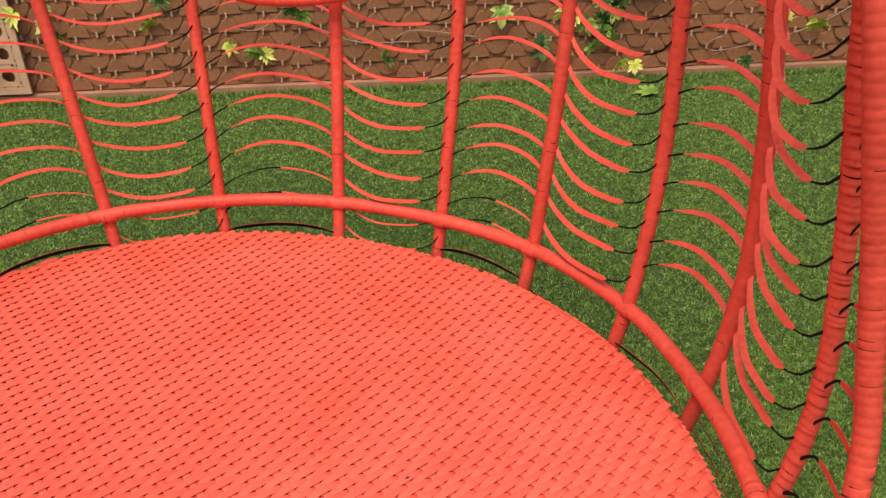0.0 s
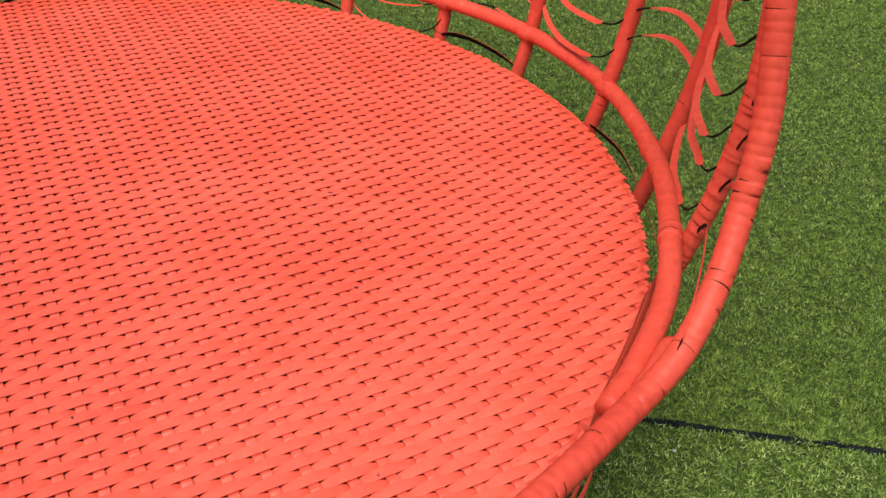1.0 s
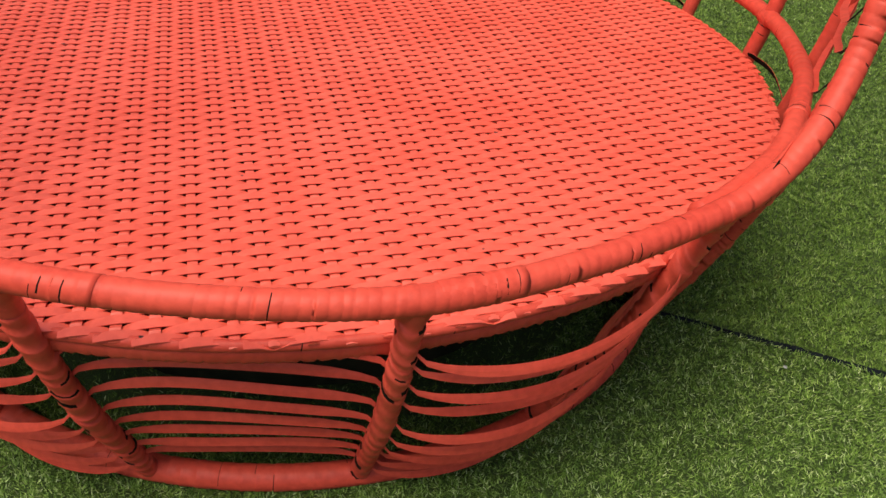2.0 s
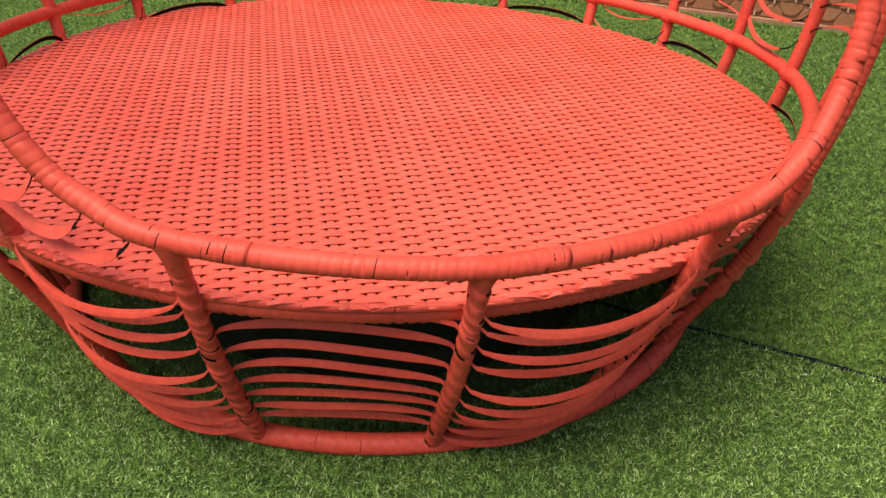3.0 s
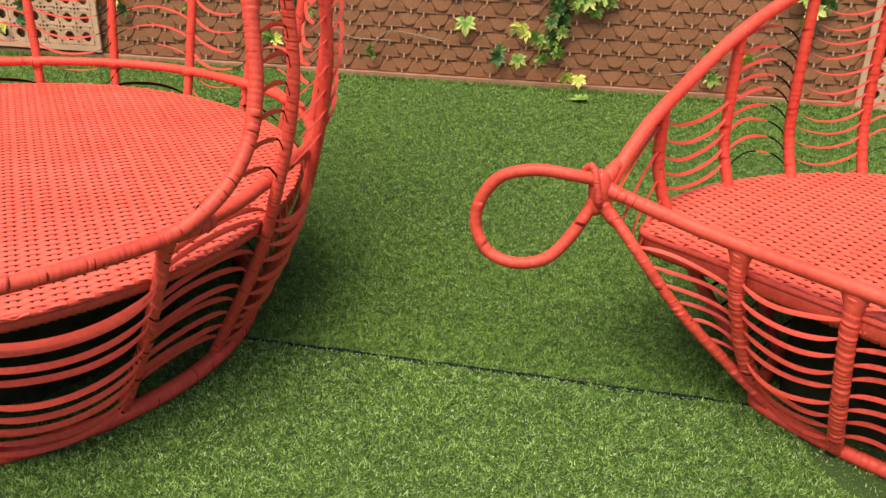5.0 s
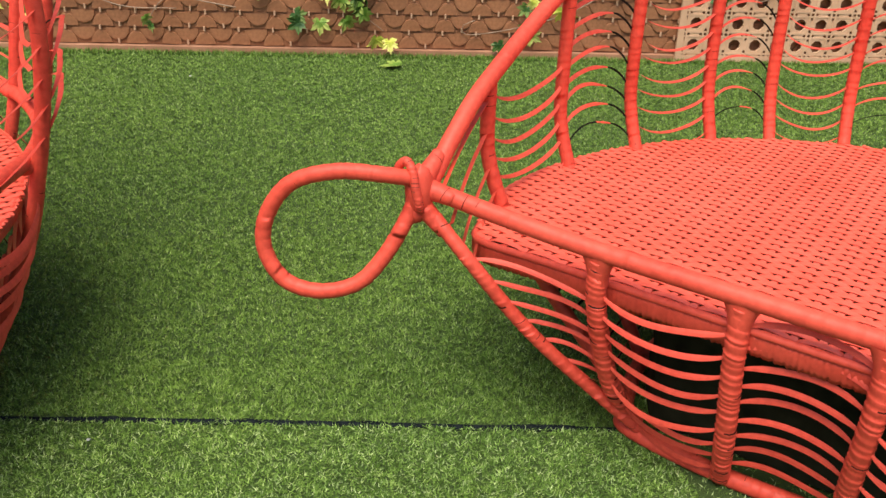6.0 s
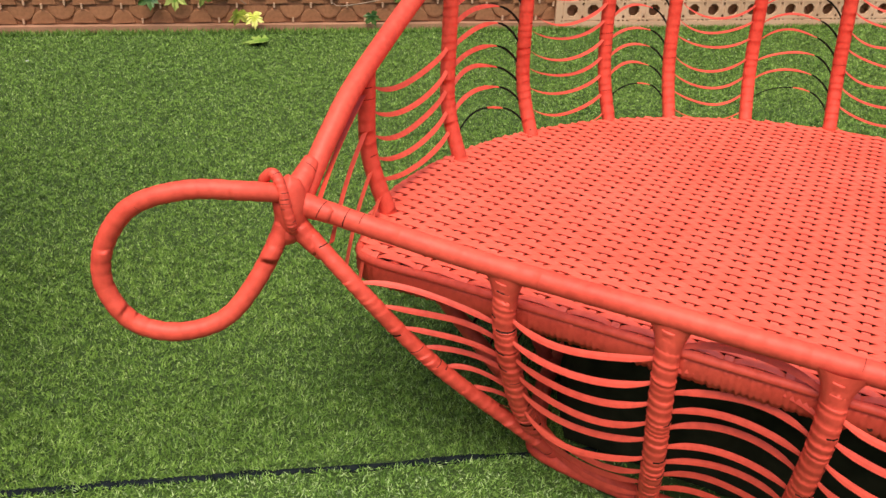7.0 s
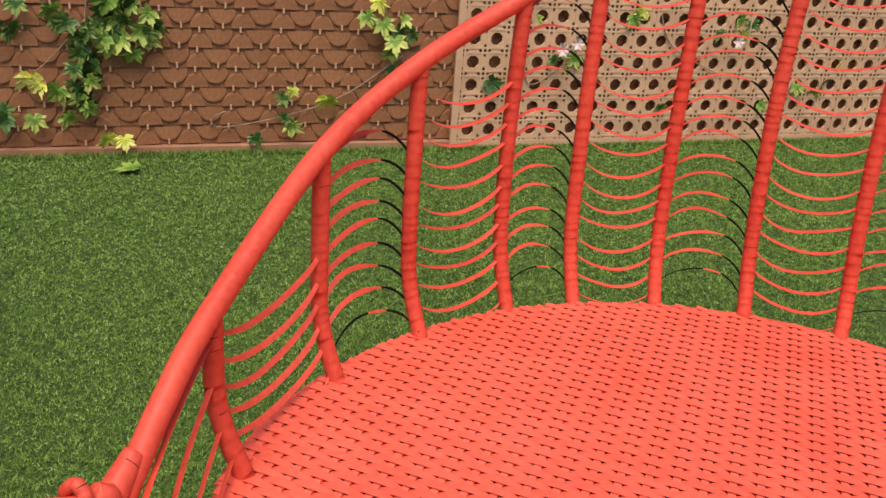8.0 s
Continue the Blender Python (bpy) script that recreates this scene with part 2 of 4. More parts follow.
def build_turf(front_roll):
    rng = np.random.RandomState(7)
    P = []
    for y0, y1, d in ((1.05, 1.2, 30000), (1.2, 1.35, 80000), (1.35, 2.0, 165000), (2.0, 2.7, 140000), (2.7, 3.3, 95000), (3.3, 4.0, 60000), (4.0, 4.7, 44000), (4.7, 5.56, 38000)):
        x0, x1 = -0.6 - 1.03 * (y1 - 1.5), 2.15 + 1.02 * (y1 - 1.75)
        n = int((x1 - x0) * (y1 - y0) * d)
        p = np.stack([rng.uniform(x0, x1, n), rng.uniform(y0, y1, n)], 1)
        soft = rng.exponential(0.22, n)
        P.append(p[(p[:, 0] > -0.45 - 1.03 * (p[:, 1] - 1.5) - soft) & (p[:, 0] < 2.0 + 1.02 * (p[:, 1] - 1.75) + soft)])
    # the rest of the lawn, thinly
    far = np.stack([rng.uniform(-5, 7, 40000), rng.uniform(-1.5, 5.6, 40000)], 1)
    P.append(far[(far[:, 1] < 1.35) | (far[:, 0] < -0.45 - 1.03 * (far[:, 1] - 1.2)) | (far[:, 0] > 2.1 + 1.02 * (far[:, 1] - 1.5))])
    P = np.vstack(P)
    foot = FY - 0.038 + SKEW * (P[:, 0] - 1.8)     # where the lawn meets the fence's edging
    P = P[P[:, 1] < foot]
    gap = np.abs(P[:, 1] - seam_y(P[:, 0]))
    P = P[gap > 0.0058 + 0.0025 * np.sin(P[:, 0] * 31) * np.sin(P[:, 0] * 13.7)]
    # thin out what stands under the daybeds
    hid = (np.hypot(P[:, 0] - 0.045, P[:, 1] - 2.52) < 0.6) | (np.hypot(P[:, 0] - 2.5, P[:, 1] - 2.36) < 0.4)
    P = P[~hid | (rng.rand(len(P)) < 0.12)]
    front = (P[:, 1] < seam_y(P[:, 0]))
    P, front = P[front == front_roll], front[front == front_roll]
    n = len(P)
    foot = FY - 0.038 + SKEW * (P[:, 0] - 1.8)
    edge = P[:, 1] > foot - 0.06
    length = rng.uniform(0.006, 0.0120, n) * np.where(edge, 2.3, 1.0)
    width = rng.uniform(0.0007, 0.0012, n) * np.interp(P[:, 1], [2.0, 3.3, 5.0], [1.0, 1.35, 2.0])
    az = rng.uniform(0, 2 * math.pi, n)
    tuft = np.sin(P[:, 0] * 47 + 2.1 * np.sin(P[:, 1] * 39)) + np.sin(P[:, 1] * 53 + 1.7 * np.sin(P[:, 0] * 31))
    az = np.where(rng.rand(n) < 0.45, tuft * 2.2 + rng.normal(0, 0.6, n), az)
    lean = np.radians(np.where(edge, rng.uniform(5, 50, n), rng.uniform(25, 82, n)))
    bias = np.where(edge, 0.0, np.where(front, -0.2, 0.12))
    D = np.stack([np.cos(az) * np.sin(lean), np.sin(az) * np.sin(lean) + bias, np.cos(lean)], 1)
    D /= np.linalg.norm(D, axis=1)[:, None]
    turn = az + rng.normal(0, 0.5, n)
    side = np.stack([-np.sin(turn), np.cos(turn), rng.normal(0, 0.3, n)], 1) * width[:, None]
    base = np.stack([P[:, 0], P[:, 1], rng.uniform(0, 0.006, n)], 1)
    tip = base + D * length[:, None]
    tip[:, 1] = np.minimum(tip[:, 1], foot + 0.002)
    V = np.stack([base - side, base + side, tip], 1).reshape(-1, 3)
    loops = np.arange(3 * n)
    starts = np.arange(n) * 3
    me = bpy.data.meshes.new("turf")
    me.vertices.add(len(V))
    me.vertices.foreach_set("co", V.ravel())
    me.loops.add(len(loops))
    me.loops.foreach_set("vertex_index", loops.astype(np.int32))
    me.polygons.add(len(starts))
    me.polygons.foreach_set("loop_start", starts.astype(np.int32))
    me.materials.append(TURF_PALE if front_roll else TURF)
    me.update(calc_edges=True)
    me.validate()
    tagged(new("turf", me), "pale curly artificial grass of the front roll" if front_roll else "short curly green artificial grass of the back roll", "artificial grass", kind="stuff")


# ---- fence ----
FY = 5.36
SKEW = -0.030     # the fence runs a little askew to the lawn's seam
FENCE_TURN = Matrix.Translation((1.8, FY, 0)) @ Matrix.Rotation(math.atan(SKEW), 4, "Z") @ Matrix.Translation((-1.8, -FY, 0))
PITCH, ROW = 0.164, 0.081


def along_fence(ob):
    """Turns a thing that was built parallel to x into the fence's own line."""
    ob.matrix_basis = FENCE_TURN @ ob.matrix_basis
    return ob


def slab(v0, v1):
    (x0, y0, z0), (x1, y1, z1) = v0, v1
    v = [(x, y, z) for z in (z0, z1) for y in (y0, y1) for x in (x0, x1)]
    return v, [(0, 2, 3, 1), (4, 5, 7, 6), (0, 1, 5, 4), (2, 6, 7, 3), (0, 4, 6, 2), (1, 3, 7, 5)]


def scale_mesh(name, up):
    """A moulded scale: a half disc, round side down or up, with a worn rim, standing out at its round side."""
    n = 10
    w, h = (0.050, 0.058) if up else (0.056, 0.060)
    sg = 1 if up else -1
    rings = []
    for k, back in ((0.86, 0.0), (0.97, 0.0008), (1.0, 0.006)):
        ring = []
        for i in range(n + 1):
            a = math.pi * i / n
            x, z = -w * k * math.cos(a), h * k * math.sin(a) * sg
            ring.append((x, -0.0022 - 0.020 * abs(z) + back, z))
        rings.append(ring)
    v = [p for ring in rings for p in ring]
    m = n + 1
    f = [tuple(range(m))]
    for k in range(2):
        f += [(k * m + i, k * m + i + 1, (k + 1) * m + i + 1, (k + 1) * m + i) for i in range(n)]
    me = mesh_of(name, v, f, FENCE, smooth=False)
    bm = bmesh.new()
    bm.from_mesh(me)
    bmesh.ops.recalc_face_normals(bm, faces=bm.faces)
    if sum(p.normal.y * p.calc_area() for p in bm.faces) > 0:
        bmesh.ops.reverse_faces(bm, faces=bm.faces)
    bm.to_mesh(me)
    bm.free()
    return me


def build_fence():
    v, f = slab((-7.0, FY + 0.006, 0.0), (8.5, FY + 0.05, 1.9))
    fence = tagged(along_fence(new("wall_fence", mesh_of("wall_fence", v, f, FENCE, smooth=False))), "brown moulded garden fence of overlapping scales", "fence", kind="structure")
    # courses: shallow boards that lean out at the foot
    rows = 23
    for k in range(rows):
        z = 0.035 + k * ROW
        v = [(-7, FY + 0.006, z), (8.5, FY + 0.006, z), (8.5, FY + 0.0025, z), (-7, FY + 0.0025, z), (-7, FY + 0.004, z + ROW - 0.003), (8.5, FY + 0.004, z + ROW - 0.003)]
        me = mesh_of("course", v, [(0, 1, 2, 3), (3, 2, 5, 4), (0, 3, 4), (1, 5, 2)], FENCE, smooth=False)
        part("course", me, fence)
    down, up = scale_mesh("scale", False), scale_mesh("scale", True)
    tie_v, tie_f = slab((-0.004, -0.010, -0.011), (0.004, 0.004, 0.011))
    tie = mesh_of("tie", tie_v, tie_f, TIE, smooth=False)
    rng = random.Random(3)
    far_v, far_f = [], []
    for k in range(rows):
        z = 0.035 + k * ROW
        shift = 0.012 * k
        i0 = int(-3.4 / PITCH)
        for i in range(i0, int(6.2 / PITCH)):
            x = i * PITCH + (shift % PITCH)
            near = -1.25 < x < 3.1 and k < 8
            for me, dx, dz in ((down, 0.0, ROW - 0.006), (up, PITCH / 2, 0.002)):
                px, pz = x + dx + rng.uniform(-0.003, 0.003), z + dz + rng.uniform(-0.002, 0.002)
                if near:
                    ob = part("scale", me, fence)
                    ob.location = (px, FY - 0.004, pz)
                    ob.rotation_euler = (rng.uniform(-0.03, 0.03), rng.uniform(-0.05, 0.05), rng.uniform(-0.04, 0.04))
                elif z < 1.3:
                    o = len(far_v)
                    far_v += [(q.co.x + px, q.co.y + FY - 0.004, q.co.z + pz) for q in me.vertices]
                    far_f += [tuple(o + q for q in p.vertices) for p in me.polygons]
            if near:
                ob = part("tie", tie, fence, "pale cane tie")
                ob.location = (x + PITCH / 2, FY - 0.006, z + ROW - 0.004)
                if rng.random() < 0.6:
                    ob = part("tie", tie, fence, "pale cane tie")
                    ob.location = (x, FY - 0.004, z + 0.012)
    part("scales", mesh_of("scales", far_v, far_f, FENCE, smooth=False), fence)["kind"] = "stuff"
    v, f = slab((-7.0, FY - 0.035, 0.0), (8.5, FY + 0.02, 0.030))
    tagged(along_fence(new("edging", mesh_of("edging", v, f, KERB, smooth=False))), "low terracotta edging strip at the fence foot", "edging", kind="structure")


def lattice_panel(x0, x1, z0, z1, y):
    """Moulded cane panel: a sheet with eight-sided holes, strands raised across it and a plain border."""
    P = 0.104
    nx, nz = int((x1 - x0 - 0.06) / P), int((z1 - z0 - 0.06) / P)
    w = thing("lattice_panel", (x0, y, z0), "tan moulded cane-work panel with rows of eight-sided holes", "lattice panel", "lattice panels by the fence")
    v, f = [], []
    t = 0.012
    h = P / 2
    k = 0.030
    for j in range(nz):
        for i in range(nx):
            cx, cz = 0.03 + (i + 0.5) * P, 0.03 + (j + 0.5) * P
            o = len(v)
            inner = [(k * math.cos(a), k * math.sin(a)) for a in [math.pi / 8 + q * math.pi / 4 for q in range(8)]]
            outer = [(h, h * 0.41), (h * 0.41, h), (-h * 0.41, h), (-h, h * 0.41), (-h, -h * 0.41), (-h * 0.41, -h), (h * 0.41, -h), (h, -h * 0.41)]
            for yy in (0.0, t):
                v += [(cx + a, yy, cz + b) for a, b in inner] + [(cx + a, yy, cz + b) for a, b in outer]
            for q in range(8):
                r = (q + 1) % 8
                f.append((o + q, o + r, o + 8 + r, o + 8 + q))
                f.append((o + 16 + r, o + 16 + q, o + 24 + q, o + 24 + r))
                f.append((o + r, o + q, o + 16 + q, o + 16 + r))
    me = mesh_of("sheet", v, f, CANE, smooth=False)
    bm = bmesh.new()
    bm.from_mesh(me)
    bmesh.ops.remove_doubles(bm, verts=bm.verts, dist=0.0005)
    bm.to_mesh(me)
    bm.free()
    part("sheet", me, w)
    W, H = nx * P + 0.06, nz * P + 0.06
    for a, b in (((0, -0.004, 0), (W, t, 0.03)), ((0, -0.004, H - 0.03), (W, t, H)), ((0, -0.003, 0.0305), (0.03, t, H - 0.0305)), ((W - 0.03, -0.003, 0.0305), (W, t, H - 0.0305))):
        vv, ff = slab(a, b)
        part("border", mesh_of("border", vv, ff, CANE, smooth=False), w)
    # raised strands between the holes, two to each row
    for j in range(nz + 1):
        for dz in (-0.011, 0.011):
            z = 0.03 + j * P + dz
            if 0.032 < z < H - 0.032:
                vv, ff = slab((0.03, -0.0020, z - 0.0045), (W - 0.03, 0.001, z + 0.0045))
                part("strand", mesh_of("strand", vv, ff, CANE, smooth=False), w)
    for i in range(nx + 1):
        for d in (-0.011, 0.011):
            x = 0.03 + i * P + d
            if 0.032 < x < W - 0.032:
                vv, ff = slab((x - 0.0045, -0.0028, 0.03), (x + 0.0045, 0.001, H - 0.03))
                part("strand", mesh_of("strand", vv, ff, CANE, smooth=False), w)
    return along_fence(w)


# ---- vine ----
def leaf_mesh(seed, tone):
    """A five-lobed leaf, folded along its veins and drooping towards the tip."""
    rng = random.Random(seed)
    half = [(90, 1.05), (81, 0.80), (72, 0.74), (61, 0.50), (51, 0.70), (43, 0.80), (37, 1.0), (29, 0.74), (19, 0.70), (7, 0.46), (-4, 0.58), (-14, 0.70), (-28, 0.54), (-48, 0.46), (-70, 0.36)]
    tips = half + [(-90, 0.12)] + [(180 - a, r) for a, r in half[:0:-1]]
    bend, cup = rng.uniform(0.15, 0.55), rng.uniform(0.1, 0.35)
    v = [(0, 0, 0.10)]
    for k, (a, r) in enumerate(tips):
        r *= rng.uniform(0.90, 1.08)
        x, z = r * math.cos(radians(a)), r * math.sin(radians(a))
        ridge = 0.06 if r < 0.55 else -0.03
        v.append((x, -cup * abs(x) + bend * max(0, z) ** 2 + ridge + rng.uniform(-0.05, 0.05), z + 0.1))
    n = len(tips)
    # an inner ring, so that the blade curves instead of fanning flat from one point
    for k in range(n):
        x, y, z = v[1 + k]
        v.append((x * 0.5, y * 0.35 + 0.02, 0.1 + (z - 0.1) * 0.5))
    f = []
    for i in range(n):
        j = (i + 1) % n
        f += [(0, 1 + n + i, 1 + n + j), (1 + n + i, 1 + i, 1 + j, 1 + n + j)]
    m = len(v)
    v += [(x, y + 0.012, z) for x, y, z in v]
    f += [tuple(m + q for q in reversed(p)) for p in list(f)]
    return mesh_of("leaf", v, f, LEAF[tone], smooth=False)


LEAVES = [[leaf_mesh(s, tone) for s in range(5)] for tone in range(3)]


def add_leaf(parent, at, size, rng, tone):
    ob = part("leaf", LEAVES[tone][rng.randrange(5)], parent)
    ob.location = Vector(at) - parent.location
    ob.rotation_euler = (radians(rng.uniform(-35, 30)), radians(rng.uniform(120, 240)), radians(rng.uniform(-40, 40)))
    ob.scale = (size, size, size)
    return ob


def vine(stems, leaves, seed):
    rng = random.Random(seed)
    w = thing("vine", (stems[0][0][0], FY, 0), "climbing vine with green and yellow lobed leaves on the fence", "vine", "vines on the fence")
    for s in stems:
        pts = [(x - w.location.x, y - FY, z) for x, y, z in s]
        part("stem", tube("stem", pts, 0.0035, STEM, sides=6, step=0.03, taper=0.6), w, "thin brown stem")
    for x, z, size, *tone in leaves:
        add_leaf(w, (x, FY - rng.uniform(0.035, 0.07), z), size * rng.uniform(1.05, 1.25), rng, tone[0] if tone else rng.choice((0, 0, 1, 1, 2)))
    return along_fence(w)


def build_vines():
    y = FY - 0.025
    r = random.Random(11)
    thick = [(1.505 + r.uniform(-0.045, 0.04), 0.215 + 0.018 * i, 0.052, r.choice((0, 0, 0, 1))) for i in range(20)]
    crown = [(1.57 + r.uniform(0, 0.25), 0.49 + r.uniform(0, 0.24), 0.060, r.choice((0, 1, 1))) for i in range(26)]
    vine([[(1.46, y, 1.0), (1.53, y, 0.7), (1.50, y, 0.45), (1.50, y, 0.22), (1.60, y, 0.12)], [(1.52, y, 0.55), (1.38, y, 0.40), (1.30, y, 0.33)]],
         [(1.300, 0.33, 0.068, 2), (1.335, 0.305, 0.05, 2), (1.400, 0.285, 0.064, 1), (1.43, 0.25, 0.045, 1), (1.297, 0.168, 0.058, 1), (1.420, 0.18, 0.056, 1), (1.18, 0.20, 0.06, 0), (1.20, 0.165, 0.055, 0), (1.566, 0.095, 0.054, 2), (1.628, 0.082, 0.050, 2), (1.69, 0.44, 0.05, 1),
          (1.25, 0.515, 0.065, 0), (1.20, 0.54, 0.055, 0), (1.41, 0.55, 0.05, 0), (1.40, 0.60, 0.055, 1), (1.60, 0.46, 0.05, 1), (1.28, 0.62, 0.05, 0)] + thick + crown, 1)
    vine([[(2.63, y, 0.9), (2.72, y, 0.6), (2.77, y, 0.42), (2.75, y, 0.33)], [(2.80, y, 0.42), (2.55, y, 0.25), (2.30, y, 0.16), (2.02, y, 0.11), (1.98, y, 0.15), (2.04, y, 0.18)]],
         [(2.461, 0.245, 0.062, 2), (2.315, 0.285, 0.036, 2), (2.285, 0.25, 0.045, 0), (2.303, 0.125, 0.055, 1), (2.29, 0.16, 0.04, 0), (2.77, 0.54, 0.07, 0), (2.75, 0.50, 0.06, 1), (2.735, 0.365, 0.05, 0), (2.62, 0.60, 0.055), (2.70, 0.57, 0.06), (2.79, 0.60, 0.05), (2.74, 0.45, 0.05), (2.155, 0.078, 0.046, 0), (2.68, 0.66, 0.05), (2.82, 0.52, 0.04)], 2)
    vine([[(0.95, y, 0.9), (1.0, y, 0.6), (0.98, y, 0.36)], [(0.90, y, 0.22), (0.6, y, 0.26), (0.50, y, 0.18), (0.48, y, 0.12)]],
         [(1.005, 0.345, 0.068, 1), (0.475, 0.172, 0.036, 1), (0.50, 0.14, 0.035, 0), (0.94, 0.52, 0.05), (1.03, 0.60, 0.055)], 3)
    vine([[(0.15, y, 0.9), (0.12, y, 0.5), (-0.05, y, 0.30), (-0.20, y, 0.30), (-0.24, y, 0.25)], [(0.10, y, 0.33), (0.35, y, 0.22), (0.62, y, 0.21)]],
         [(-0.215, 0.24, 0.056, 2), (-0.09, 0.205, 0.078, 1), (-0.06, 0.19, 0.05, 2), (0.128, 0.36, 0.055, 1), (0.08, 0.40, 0.05), (-0.55, 0.345, 0.06), (-0.48, 0.45, 0.05), (0.2, 0.50, 0.06)], 4)
    vine([[(-0.95, y, 1.0), (-1.0, y, 0.6), (-0.98, y, 0.36)]],
         [(-1.10, 0.41, 0.06), (-0.99, 0.36, 0.06), (-0.96, 0.44, 0.05), (-1.04, 0.52, 0.06), (-0.94, 0.30, 0.045)], 5)
    vine([[(3.2, y, 0.9), (3.35, y - 0.03, 0.5), (3.4, y - 0.03, 0.3), (3.6, y - 0.03, 0.42)], [(4.0, y, 0.8), (4.1, y - 0.03, 0.5), (4.4, y - 0.03, 0.35)]],
         [(3.20, 0.32, 0.05, 0), (3.24, 0.30, 0.04, 1), (3.58, 0.45, 0.05, 0), (3.62, 0.43, 0.05, 1), (3.56, 0.36, 0.04, 2), (3.50, 0.42, 0.045, 0), (3.93, 0.66, 0.055, 2), (3.88, 0.62, 0.05, 1), (4.36, 0.56, 0.05, 0), (4.46, 0.62, 0.05, 1), (4.50, 0.55, 0.045, 2), (4.54, 0.60, 0.05, 0),
          (4.70, 0.16, 0.045, 2), (4.68, 0.20, 0.04, 1), (4.87, 0.30, 0.05, 1), (5.00, 0.27, 0.05, 1), (5.04, 0.31, 0.045, 0), (5.12, 0.42, 0.05, 2), (4.1, 0.20, 0.04, 0), (3.40, 0.60, 0.05, 1), (3.72, 0.70, 0.05, 0)], 6)
    vine([[(-1.5, y, 0.8), (-1.6, y - 0.03, 0.4), (-1.8, y - 0.03, 0.25)]],
         [(-1.6, 0.22, 0.05), (-1.7, 0.17, 0.05), (-1.85, 0.20, 0.045), (-1.55, 0.30, 0.05), (-2.1, 0.3, 0.05)], 9)
    for x, z in ((3.53, 0.47), (3.60, 0.50), (4.45, 0.52)):
        fl = thing("flower", (x, FY - 0.09, z), "pale pink artificial flower on the lattice", "flower", "flowers on the lattice")
        for k in range(6):
            a = k * math.pi / 3
            c, s = math.cos(a), math.sin(a)
            v = [(0, 0, 0), (0.02 * c - 0.012 * s, -0.015, 0.02 * s + 0.012 * c), (0.038 * c, -0.012, 0.038 * s), (0.02 * c + 0.012 * s, -0.015, 0.02 * s - 0.012 * c), (0.018 * c, 0.004, 0.018 * s)]
            part("petal", mesh_of("petal", v, [(0, 3, 2, 1), (0, 1, 4), (1, 2, 4), (2, 3, 4), (3, 0, 4)], PETAL, smooth=False), fl)
        along_fence(fl)


# ---- daybeds ----
TUBE = 0.0145


def polar(r, a):
    return np.array([r * math.cos(radians(a)), r * math.sin(radians(a))])


def rib_at(rib, z):
    """The place of a rib (points from foot to top) at height z."""
    p = np.array(rib)
    return np.array([np.interp(z, p[:, 2], p[:, 0]), np.interp(z, p[:, 2], p[:, 1]), z])


def claw(t):
    """Share of its width that a strand has from a post (0) to where its paint begins (1) and on."""
    return float(np.interp(t, [0, 0.35, 1.0, 1.5], [0.85, 0.66, 0.38, 0.9]))


